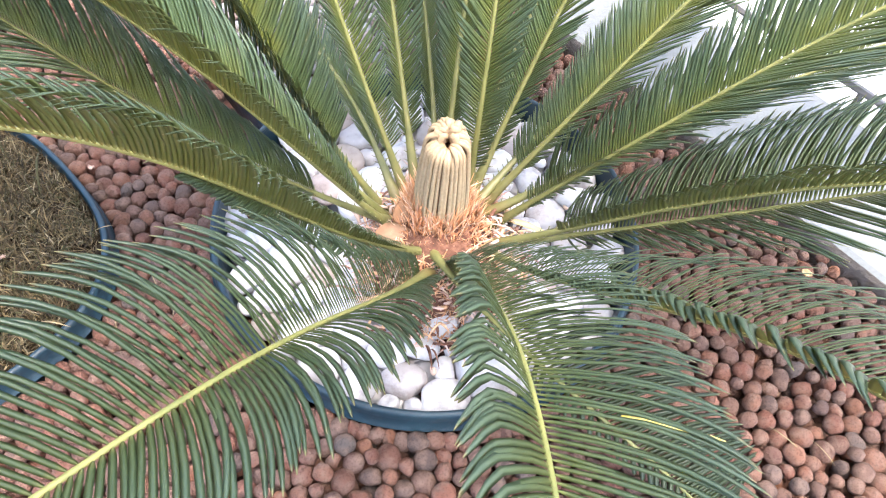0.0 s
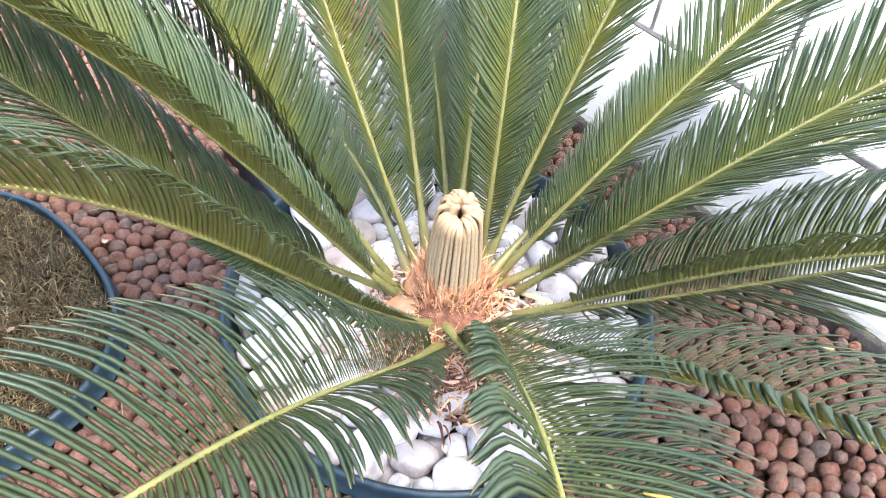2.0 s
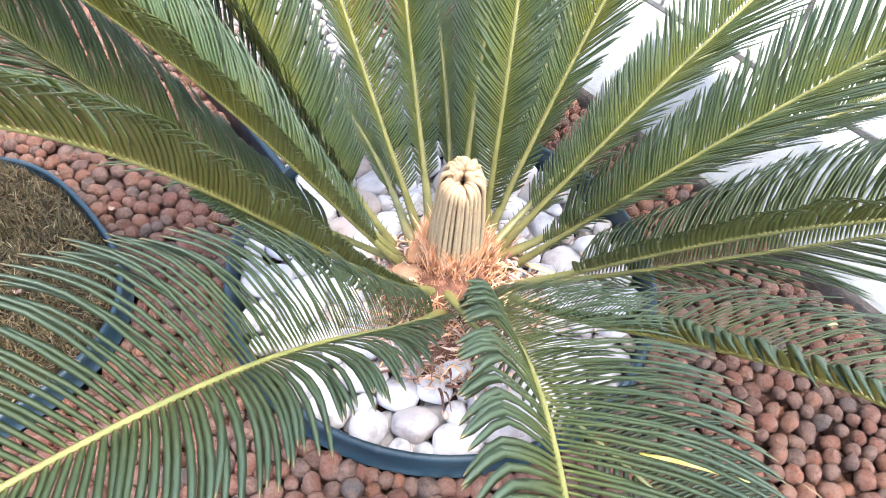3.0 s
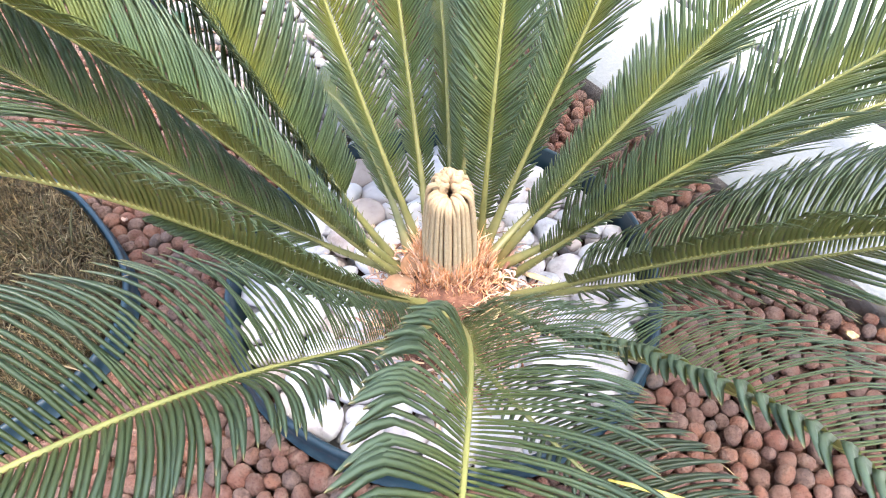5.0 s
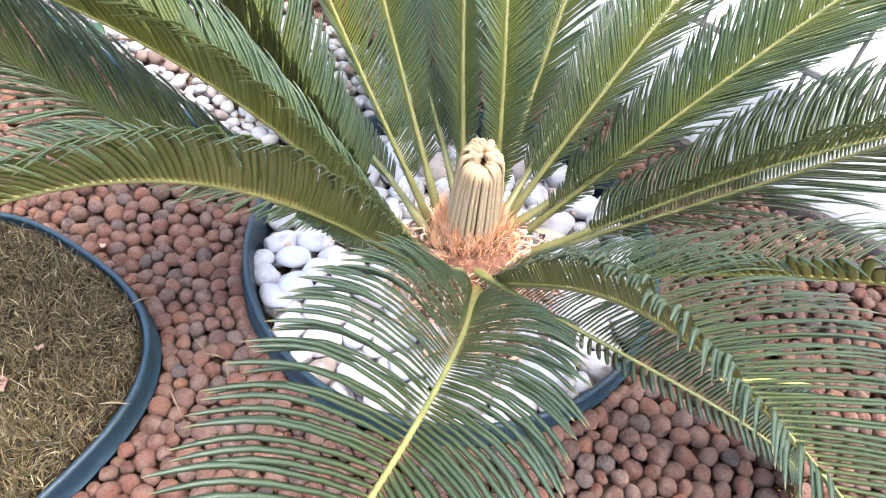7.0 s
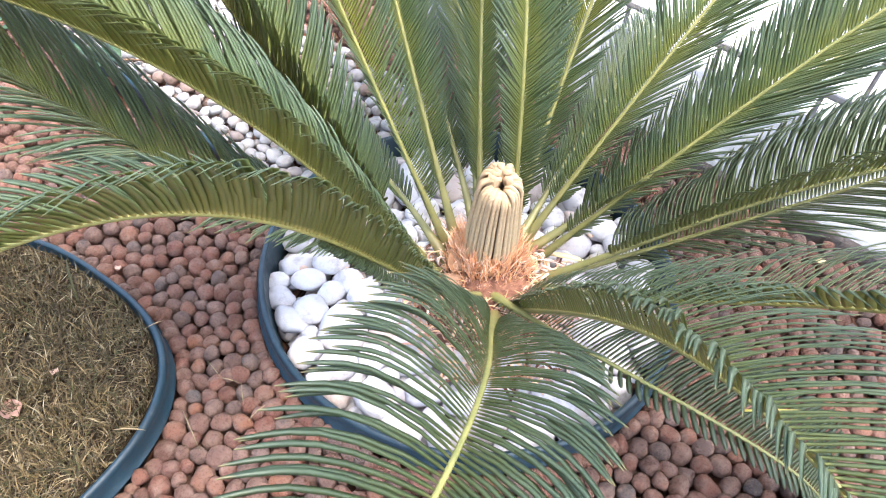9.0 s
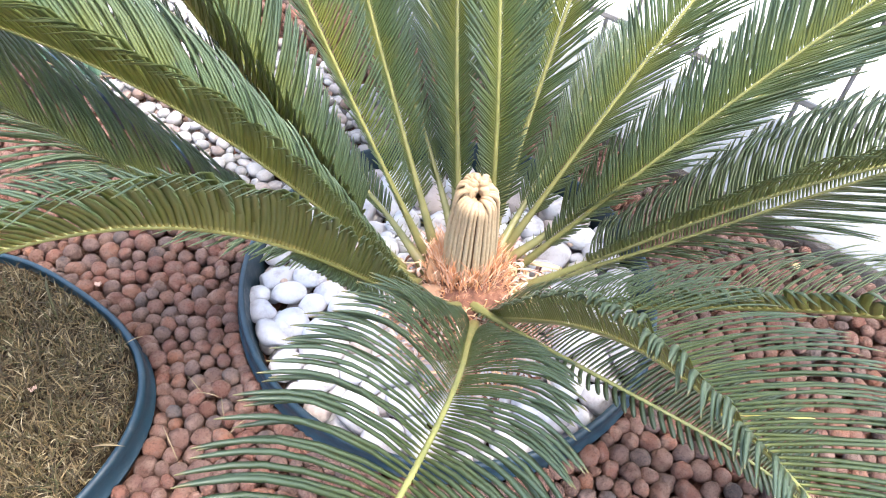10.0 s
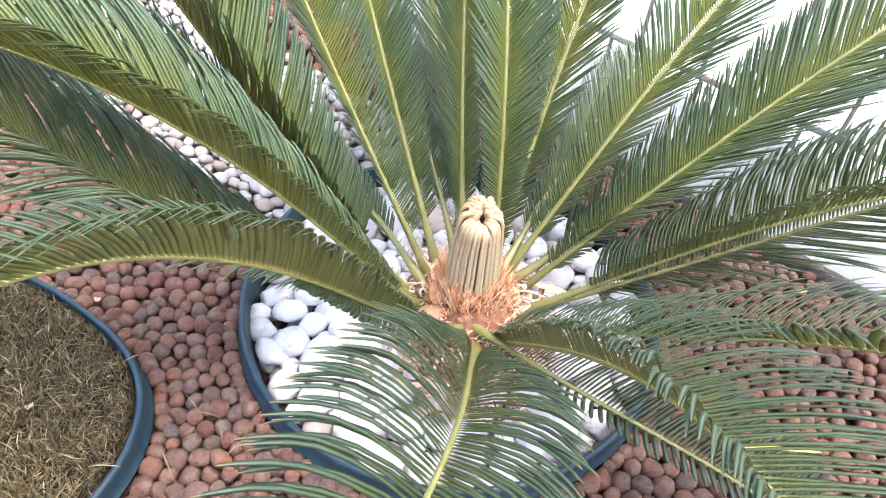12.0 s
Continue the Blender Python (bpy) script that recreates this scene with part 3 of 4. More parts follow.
frond((-0.040, -0.019, 0.042), 199.8, 56.5, (16.0, -19.6, -40.0), (-10.3, -7.5, 0.1), 0.6, 1.15, roll=-6.0, vee=66.0, flat=0.2, age_light=0.75, blade=0.102, hook=0.2, lay=48.0, rows=(0.95, 1.15), crook=0.15, gap=0.0037, bare=0.12, start=0.2, wide=0.0034, sag=0.12, singly=True, curl=(1.0, 0.1), basal=0.0, widen=(1.1, 0.95))
frond((-0.046, -0.006, 0.043), 181.0, 52.0, (20.0, -17.0, -26.0), (-1.0, 1.0, 3.0), 0.56, 1.1, age_light=0.3, flat=0.3, lay=58.0, blade=0.085, gap=0.0036, wide=0.0028, vee=46.0, bare=0.14, start=0.25, sag=0.08, hook=0.05, basal=0.2, singly=True, crook=0.0, most=130)
frond((-0.051, 0.004, 0.044), 162.2, 53.6, (26.3, -12.4, -9.4), (8.4, 9.0, 6.2), 0.6, 1.15, age_light=0.8, flat=0.4, lay=58.0, blade=0.112, gap=0.0027, wide=0.0036, vee=58.0, bare=0.17, start=0.35, sag=0.05, hook=0.03, singly=True, crook=0.0, basal=0.0, most=130)
frond((-0.030, 0.026, 0.058), 133.1, 57.3, (3.9, -0.9, 1.9), (-4.8, -1.2, -0.2), 0.6, 1.15, age_light=1.0, blade=0.088, gap=0.0033, wide=0.0028, start=0.22, lay=56.0, bare=0.085, vee=52.0, flat=0.3, sag=0.03, hook=0.02, singly=True, crook=-0.04, basal=0.3, most=115, rows=(1.2, 1.0))
frond((-0.018, 0.038, 0.063), 105.2, 47.8, (3.0, 1.7, 2.7), (-0.0, 0.5, 0.4), 0.6, 1.15, age_light=1.0, blade=0.088, gap=0.0033, wide=0.0028, start=0.22, lay=56.0, bare=0.085, vee=52.0, flat=0.3, sag=0.03, hook=0.02, singly=True, crook=-0.04, basal=0.3, most=115)
frond((0.016, 0.043, 0.065), 86.1, 54.2, (-13.3, -6.3, 0.8), (-9.3, -5.4, -2.5), 0.6, 1.15, age_light=0.9, blade=0.088, gap=0.0033, wide=0.0028, start=0.22, lay=56.0, bare=0.085, vee=52.0, flat=0.3, sag=0.03, hook=0.02, singly=True, crook=-0.04, basal=0.3, most=115)
frond((0.049, 0.021, 0.069), 56.3, 52.9, (0.7, -3.7, 0.5), (-7.3, -6.5, -3.6), 0.6, 1.15, age_light=0.8, blade=0.088, gap=0.0033, wide=0.0028, start=0.22, lay=56.0, bare=0.085, roll=-6.0, vee=52.0, flat=0.3, sag=0.03, hook=0.02, rows=(1.0, 1.15), singly=True, crook=-0.04, basal=0.3, most=115)
frond((0.069, 0.018, 0.058), 24.8, 49.9, (3.1, -19.8, -9.7), (5.4, -2.7, -3.7), 0.6, 1.15, age_light=0.7, blade=0.088, gap=0.0033, wide=0.0028, start=0.22, lay=56.0, bare=0.085, roll=-10.0, rows=(1.0, 1.45), vee=52.0, flat=0.3, sag=0.03, hook=0.02, singly=True, crook=-0.04, basal=0.3, most=115)
frond((0.078, -0.005, 0.043), -6.6, 53.0, (3.9, -14.9, -9.5), (5.7, 1.5, -0.8), 0.6, 1.15, age_light=0.55, blade=0.088, gap=0.0033, wide=0.0028, start=0.22, lay=56.0, bare=0.085, roll=-16.0, rows=(0.95, 1.8), vee=52.0, flat=0.3, sag=0.03, hook=0.02, singly=True, crook=-0.04, basal=0.3, most=115)
frond((0.073, 0.002, 0.057), 7.6, 34.3, (-16.0, -7.9, -36.3), (12.1, 16.1, -0.8), 0.6, 1.15, age_light=0.5, blade=0.11, roll=-10.0, rows=(1.0, 1.2), bare=0.11, sag=0.06, hook=0.05, lay=62.0, wide=0.0026, start=0.55, singly=True, gap=0.0031, crook=0.02, basal=0.25, most=140)
frond((0.078, -0.044, 0.057), -18.7, 41.4, (9.4, -37.3, -21.4), (4.6, -5.6, -6.4), 0.6, 1.15, roll=24.0, vee=58.0, flat=0.2, blade=0.095, hook=0.2, rows=(1.15, 0.75), crook=0.2, age_light=0.3, bare=0.13, singly=True, gap=0.0046, wide=0.0036, start=0.4, curl=(0.1, 0.95), basal=0.3, widen=(0.85, 1.2))
frond((0.077, -0.043, 0.055), -10.9, 26.6, (18.2, -9.6, -11.8), (2.6, -3.7, -6.3), 0.6, 1.15, vee=48.0, age_light=0.3, bare=0.13, sag=0.1, hook=0.06, wide=0.0029, singly=True, gap=0.0037, start=0.5, basal=0.25, most=140, blade=0.1, rows=(1.0, 1.6))
frond((-0.040, 0.018, 0.058), 112.5, 13.7, (-44.6, -16.2, -1.1), (11.1, 3.4, 0.9), 0.5, 1.15, blade=0.07, gap=0.0033, wide=0.0027, start=0.3, age_light=0.6, lay=54.0, vee=50.0, flat=0.3, bare=0.13, sag=0.03, hook=0.02, singly=True, crook=-0.04, basal=0.3, most=115)
frond((0.041, 0.003, 0.075), 83.9, 76.5, (-29.0, -12.1, -0.4), (1.9, 0.7, 0.2), 0.5, 1.15, blade=0.088, gap=0.0033, wide=0.0028, start=0.22, age_light=0.6, lay=56.0, vee=50.0, flat=0.3, bare=0.085, sag=0.03, hook=0.02, singly=True, crook=-0.04, basal=0.3, most=115)
frond((0.055, 0.010, 0.062), 47.0, 24.0, (-30.0, -14.0, 0.0), (2.0, 0.0, 0.0), 0.5, 1.1, blade=0.07, gap=0.0033, wide=0.0027, start=0.3, age_light=0.6, lay=54.0, vee=50.0, flat=0.3, bare=0.13, sag=0.03, hook=0.02, singly=True, crook=-0.04, basal=0.3, most=115)
frond((0.008, 0.045, 0.062), 96.0, 30.0, (-38.0, -14.0, 0.0), (2.0, 0.0, 0.0), 0.5, 1.1, blade=0.07, gap=0.0033, wide=0.0027, start=0.3, age_light=0.6, lay=54.0, vee=50.0, flat=0.3, bare=0.13, sag=0.03, hook=0.02, singly=True, crook=-0.04, basal=0.3, most=115)
frond((0.014, 0.045, 0.060), 84.0, 36.0, (-24.0, -14.0, 0.0), (6.0, 0.0, 0.0), 0.5, 1.1, blade=0.085, gap=0.0033, wide=0.0027, start=0.3, age_light=0.6, lay=54.0, vee=50.0, flat=0.3, bare=0.13, sag=0.03, hook=0.02, singly=True, crook=-0.04, basal=0.3, most=115)
frond((0.034, 0.034, 0.060), 66.0, 36.0, (-24.0, -14.0, 0.0), (2.0, 0.0, 0.0), 0.5, 1.1, blade=0.085, gap=0.0033, wide=0.0027, start=0.3, age_light=0.6, lay=54.0, vee=50.0, flat=0.3, bare=0.13, sag=0.03, hook=0.02, singly=True, crook=-0.04, basal=0.3, most=115)
frond((0.003, -0.056, 0.050), 224.6, 43.0, (23.6, 1.5, -16.8), (-13.0, 0.4, 5.1), 0.36, 1.0, roll=14.0, vee=10.0, blade=0.030, lay=62.0, age_light=0.1, crook=0.05, singly=True)


def crown():
    rng = np.random.default_rng(21)
    # felted mound
    verts, faces = [], []
    rings, steps = 16, 48
    for i in range(rings + 1):
        h = i / rings
        for j in range(steps):
            a = 2 * math.pi * j / steps
            r = 0.073 * math.sqrt(max(0.0, 1 - h ** 1.7)) + 0.006
            r *= 1 + 0.07 * noise.noise(Vector((3 * math.cos(a), 3 * math.sin(a), 5 * h)))
            verts.append((0.010 + r * math.cos(a), -0.042 + 1.18 * r * math.sin(a), -0.035 + 0.118 * h))
    for i in range(rings):
        for j in range(steps):
            k = (j + 1) % steps
            faces.append((i * steps + j, i * steps + k, (i + 1) * steps + k, (i + 1) * steps + j))
    faces.append(tuple(rings * steps + j for j in range(steps)))
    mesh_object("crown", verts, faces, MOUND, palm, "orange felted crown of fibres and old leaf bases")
    # upright fibres round the new flush
    fib = Pile()
    for k in range(1000):
        a = rng.uniform(0, 2 * math.pi)
        rr = 0.027 + 0.020 * rng.random() ** 1.5
        out = (rr - 0.027) / 0.020
        z0 = 0.060 + 0.026 * math.sqrt(max(0, 1 - (rr / 0.072) ** 2)) - 0.010 * out
        ln = rng.uniform(0.016, 0.046) * (1.0 - 0.55 * out)
        lean = rng.normal(0.04 + 0.26 * out, 0.09)
        side = rng.normal(0, 0.12)
        rad_v = np.array([math.cos(a), math.sin(a), 0])
        tan_v = np.array([-math.sin(a), math.cos(a), 0])
        p = np.array([0.010, -0.021, z0 - 0.008]) + rad_v * rr
        d = np.array([0, 0, 1.0]) + rad_v * lean + tan_v * side
        d /= np.linalg.norm(d)
        bend = rad_v * rng.normal(0.02, 0.16) + tan_v * rng.normal(0, 0.18)
        pts = [p + d * ln * u + bend * ln * u * u for u in (0, 0.35, 0.7, 1.0)]
        w = rng.uniform(0.0005, 0.0013)
        v, f, _ = tube(pts, [w, w * 1.1, w * 0.8, w * 0.15], 5, 0.45, up=tuple(rad_v))
        fib.add(v, f)
    # matted short fibres over the shoulder of the mound
    for k in range(2100):
        a, out = rng.uniform(0, 2 * math.pi), rng.random()
        rr = 0.038 + 0.048 * out
        z0 = -0.030 + 0.118 * max(0.0, 1 - (rr / 0.080) ** 2) ** 0.6 if rr < 0.078 else 0.012
        rad_v = np.array([math.cos(a), math.sin(a), 0])
        p = np.array([0.010, -0.042, z0 + 0.002]) + rad_v * rr * np.array([1, 1.18, 1])
        d = rng.normal(0, 1, 3) * np.array([1, 1, 0.55]) + rad_v * 0.3 + np.array([0, 0, 0.35])
        d /= np.linalg.norm(d)
        ln = rng.uniform(0.006, 0.017)
        bend = rng.normal(0, 0.3, 3)
        pts = [p + d * ln * u + bend * ln * u * u for u in (0, 0.5, 1.0)]
        w = rng.uniform(0.0004, 0.0010)
        v, f, _ = tube(pts, [w, w, w * 0.2], 4, 0.5)
        fib.add(v, f)
    tagged(fib.build("fibre_tuft", FIBRE, palm, "stiff orange fibres standing round the new flush"), kind="stuff")
    # pale curling bracts, and longer dead ones that hang in front
    for k in range(380):
        front = 250 <= k < 310
        a = rng.uniform(radians(225), radians(320)) if front else rng.uniform(0, 2 * math.pi)
        if k >= 310:
            a = rng.uniform(radians(-30), radians(25)) if k % 2 else rng.uniform(radians(195), radians(250))
        rr = rng.uniform(0.080, 0.112) if front else rng.uniform(0.050, 0.104)
        z0 = 0.010 + 0.05 * math.sqrt(max(0, 1 - (rr / 0.098) ** 2)) + (0.010 if front else 0.0)
        rad_v = np.array([math.cos(a), math.sin(a), 0])
        tan_v = np.array([-math.sin(a), math.cos(a), 0]) * rng.choice([-1, 1])
        p = np.array([0.012, -0.036, z0 + 0.006]) + rad_v * rr * np.array([1, 1.12, 1])
        ln = rng.uniform(0.010, 0.026) if front else rng.uniform(0.012, 0.034)
        b1, b2 = rng.uniform(0.2, 1.0), rng.uniform(-0.6, 0.9)
        pts = []
        for u in (0, 0.2, 0.4, 0.6, 0.8, 1.0):
            pts.append(p + (rad_v * (0.5 * u - b2 * u * u) + tan_v * b1 * u + np.array([0, 0, 0.75 * u - 0.8 * u * u])) * ln)
        w = rng.uniform(0.0008, 0.0019)
        v, f, _ = tube(pts, [w, w * 1.2, w * 1.2, w, w * 0.7, w * 0.2], 6, 0.5)
        mesh_object("bract", v, f, (CURL, HUSK, FIBRE, CURL, MOUND)[k % 5], palm)


crown()


def new_flush():
    """The bundle of felted young leaves, each a rib that curls over at the top."""
    rng = np.random.default_rng(8)
    cx, cy = 0.010, -0.020
    count = 34
    for k in range(count):
        a = 2 * math.pi * (k + rng.uniform(-0.2, 0.2)) / count
        top = 0.190 + 0.008 * math.sin(a) + rng.uniform(-0.003, 0.005)
        rr = 0.0262 + rng.uniform(-0.0012, 0.0012)
        pts = []
        for u in np.linspace(0, 1, 17):
            if u < 0.66:
                h = u / 0.66
                z = 0.050 + (top - 0.050 - 0.011) * h
                r = rr * (0.93 + 0.10 * math.sin(math.pi * min(1.0, 0.1 + 0.8 * h)) - 0.17 * h * h)
            else:
                b = (u - 0.66) / 0.34 * 2.5
                z = top - 0.011 + 0.0125 * math.sin(b)
                r = rr * 0.80 - 0.0100 * (1 - math.cos(b))
            pull = max(0.0, (u - 0.5) / 0.5)
            pts.append((cx + r * math.cos(a), cy - 0.005 * pull + r * math.sin(a), z))
        w = 0.00240 * rng.uniform(0.88, 1.12)
        rad = [w * x for x in (0.85, 0.95, 1, 1.02, 1.02, 1, 1, 0.97, 0.95, 0.93, 0.92, 0.95, 1.0, 1.05, 1.05, 0.9, 0.6)]
        v, f, al = tube(pts, rad, 8, 1.0, up=(-math.sin(a), math.cos(a), 0))
        mesh_object("young_leaf", v, f, YOUNG, palm, "", attrs={"along": al})
    for k in range(12):
        a = radians(-14 + 208 * (k + rng.uniform(-0.3, 0.3)) / 11)
        rr = rng.uniform(0.010, 0.017)
        top = 0.190 + 0.007 * math.sin(a) + rng.uniform(-0.002, 0.004)
        pts = []
        for u in np.linspace(0, 1, 9):
            b = u * 3.3
            r = rr - 0.0042 * (1 - math.cos(b))
            z = top - 0.03 * (1 - min(1, u * 2)) + 0.006 * math.sin(b)
            pts.append((cx + r * math.cos(a), cy - 0.003 + r * math.sin(a), z))
        v, f, al = tube(pts, [0.0028, 0.003, 0.0034, 0.0037, 0.0038, 0.0036, 0.0032, 0.0024, 0.0012], 8, 1.0, up=(-math.sin(a), math.cos(a), 0))
        mesh_object("young_leaf", v, f, YOUNG, palm, "", attrs={"along": [0.7 + 0.3 * x for x in al]})
    core = [(0.012, 0.05), (0.0180, 0.06), (0.0212, 0.10), (0.0216, 0.14), (0.0195, 0.165), (0.013, 0.174), (0.002, 0.178)]
    v, f = lathe(core, 40)
    mesh_object("flush_core", [(x + cx, y + cy, z) for x, y, z in v], f, SCALE, palm, "shaded brown heart of the new flush")


new_flush()


def scale_leaf(at, az, tilt, size, mat, name, label, category):
    """A dry cupped scale, broad at the foot and pointed, two skins thick."""
    verts, faces = [], []
    nu, nv = 8, 7
    for skin in (0, 1):
        for i in range(nu + 1):
            u = i / nu
            wd = size * 0.42 * math.sin(math.pi * (0.16 + 0.84 * u) ** 0.8) + 0.0006
            for j in range(nv + 1):
                v = j / nv * 2 - 1
                x = size * u
                z = size * (0.30 * v * v * (1 - 0.4 * u) - 0.22 * u * u) + 0.0012 * math.sin(9 * u + 5 * v) - 0.0011 * skin
                verts.append((x, wd * v, z))
    k = (nu + 1) * (nv + 1)
    for skin in (0, 1):
        for i in range(nu):
            for j in range(nv):
                q = skin * k + i * (nv + 1) + j
                fc = (q, q + nv + 1, q + nv + 2, q + 1)
                faces.append(fc if skin == 0 else fc[::-1])
    for i in range(nu):
        for j in (0, nv):
            q = i * (nv + 1) + j
            faces.append((q, q + k, q + k + nv + 1, q + nv + 1))
    ob = mesh_object(name, verts, faces, mat)
    ob.matrix_world = pose(*at, 0, tilt, az)
    return tagged(ob, label, category) if category else ob


scale_leaf((-0.050, -0.062, 0.064), 15, -18, 0.044, SCALE, "dry_scale", "curled brown dry scale lying on the palm crown", "dry leaf")
scale_leaf((-0.028, -0.038, 0.078), 100, -40, 0.026, SCALE, "dry_scale", "small tan dry scale standing at the palm crown", "dry leaf")


def dry_blade(name, pts, width, mat, label, category):
    v, f, _ = tube(pts, [width * x for x in (0.5, 0.9, 1.0, 0.9, 0.2)], 6, 0.3)
    return tagged(mesh_object(name, v, f, mat), label, category)


def span(a, b, lift):
    a, b = np.asarray(a), np.asarray(b)
    return [a + (b - a) * u + np.array([0, 0, lift * 4 * u * (1 - u)]) for u in (0, 0.25, 0.5, 0.75, 1.0)]


dry_blade("dry_leaflet", span((0.030, -0.092, 0.075), (0.066, -0.080, 0.085), 0.004), 0.0022, STRAW, "straw coloured dry leaflet lying on the palm stalks", "dry leaf")
dry_blade("dry_leaflet", span((0.066, -0.080, 0.085), (0.052, -0.102, 0.066), 0.002), 0.0018, STRAW, "straw coloured dry leaflet lying on the palm stalks", "dry leaf")
dry_blade("dry_twig", span((0.356, -0.222, 0.004), (0.384, -0.250, 0.004), 0.003), 0.0007, FADED, "thin straw coloured twig on the clay balls", "twig")
scale_leaf((0.455, -0.034, 0.004), 120, -10, 0.012, STRAW, "fallen_leaf", "small pale dry leaf fallen on the clay balls", "dry leaf")
dry_blade("dry_leaflet", span((0.138, -0.295, 0.192), (0.213, -0.312, 0.192), 0.003), 0.0020, YELLOW, "yellow withered leaflet caught on the fronds", "dry leaf")
dry_blade("dry_stalk", span((0.088, -0.006, 0.050), (0.140, -0.012, 0.032), 0.004), 0.0045, STRAW, "thick tan dry leaf stalk lying beside the palm crown", "dry leaf")
dry_blade("grass_stalk", span((-0.430, -0.001, 0.02), (-0.452, 0.068, 0.038), 0.014), 0.0014, GRASS, "long pale grass stalk leaning over the planter rim", "grass")


STRAWS = [((-0.325, -0.123), (-0.307, -0.169)), ((-0.302, -0.068), (-0.288, -0.090)), ((-0.267, -0.100), (-0.265, -0.125)),
          ((-0.292, -0.090), (-0.268, -0.100)), ((-0.240, -0.128), (-0.262, -0.146)), ((0.278, -0.186), (0.304, -0.212)), ((0.395, -0.236), (0.412, -0.262))]
for _a, _b in STRAWS:
    dry_blade("dry_straw", span((*_a, 0.007), (*_b, 0.006), 0.003), 0.0005, FADED, "thin straw coloured stalk lying on the clay balls", "straw")
dry_blade("cut_straw", span((-0.381, -0.150, 0.034), (-0.352, -0.154, 0.032), 0.003), 0.0007, FADED, "pale cut grass blade poking over the planter rim", "grass")
dry_blade("cut_straw", span((-0.362, -0.035, 0.032), (-0.343, -0.030, 0.036), 0.002), 0.0007, FADED, "pale cut grass blade poking over the planter rim", "grass")
scale_leaf((-0.410, 0.078, 0.002), 40, 0, 0.007, CURL, "pale_chip", "small pale chip lying between the clay balls", "chip")
scale_leaf((-0.446, -0.080, 0.036), 70, -8, 0.005, CURL, "fallen_petal", "small whitish petal fallen on the dry turf", "petal")
scale_leaf((-0.440, -0.076, 0.036), 200, -8, 0.004, CURL, "fallen_petal", "small whitish petal fallen on the dry turf", "petal")
scale_leaf((-0.472, -0.122, 0.034), 120, -6, 0.022, HUSK, "fallen_leaf", "brown dry leaf fallen on the turf", "dry leaf")


# ---- turf and shrub in the planter ----
def turf():
    rng = np.random.default_rng(12)
    v, f = [], []
    for n in range(36000):
        a, r = rng.uniform(0, 2 * math.pi), math.sqrt(rng.random())
        rad = (TURF_R - 0.011) * turf_shape(a) * r
        x, y = TURF[0] + rad * math.cos(a), TURF[1] + rad * math.sin(a)
        clump = noise.noise(Vector((x * 28, y * 28, 1.0)))
        if clump < -0.2 and rng.random() < 0.5:
            continue
        z = 0.021 + 0.006 * (1 - r * r)
        kind = n % 10
        if kind < 5:        # cut straw lying at all angles
            ln, h, wd = rng.uniform(0.006, 0.017), rng.uniform(0.001, 0.010), rng.uniform(0.0003, 0.0008)
        elif kind < 9:      # short standing blades
            ln, h, wd = rng.uniform(0.002, 0.009), rng.uniform(0.006, 0.018), rng.uniform(0.0003, 0.0006)
        else:               # a few longer arching ones
            ln, h, wd = rng.uniform(0.012, 0.026), rng.uniform(0.008, 0.022), rng.uniform(0.0004, 0.0007)
        h *= 1 + 0.9 * clump
        b = rng.uniform(0, 2 * math.pi)
        d = np.array([math.cos(b), math.sin(b), 0])
        sd = np.array([-math.sin(b), math.cos(b), 0]) * wd
        p0 = np.array([x, y, z - 0.001 + (rng.uniform(0, 0.008) if kind < 5 else 0)])
        p1 = p0 + d * ln * 0.45 + np.array([0, 0, h * 0.65])
        p2 = p0 + d * ln + np.array([0, 0, h]) + rng.normal(0, 0.0012, 3)
        if math.hypot(p2[0] - TURF[0], p2[1] - TURF[1]) > (TURF_R - 0.006) * turf_shape(math.atan2(p2[1] - TURF[1], p2[0] - TURF[0])):
            continue
        o = len(v)
        v += [p0 - sd, p0 + sd, p1 - sd, p1 + sd, p2]
        f += [(o, o + 1, o + 3, o + 2), (o + 2, o + 3, o + 4)]
    return tagged(mesh_object("turf_grass", v, f, GRASS), "short dry straw and olive coloured turf grass", "grass", kind="stuff")


turf()


def oval_leaf(ln, wd, cup, thick=0.0004):
    """A small oval leaf with a fold along the middle, two skins."""
    us = (0, 0.18, 0.42, 0.68, 0.88, 1.0)
    ws = (0.08, 0.66, 1.0, 0.86, 0.45, 0.05)
    v, f = [], []
    for k, (u, w) in enumerate(zip(us, ws)):
        zc = -cup * ln * u * u
        v += [(ln * u, wd * w / 2, zc + cup * wd * 0.5 * w), (ln * u, 0, zc), (ln * u, -wd * w / 2, zc + cup * wd * 0.5 * w), (ln * u, 0, zc - thick)]
    for k in range(len(us) - 1):
        o = k * 4
        for a, b in ((0, 1), (1, 2), (2, 3), (3, 0)):
            f.append((o + a, o + b, o + 4 + b, o + 4 + a))
    return np.array(v), f


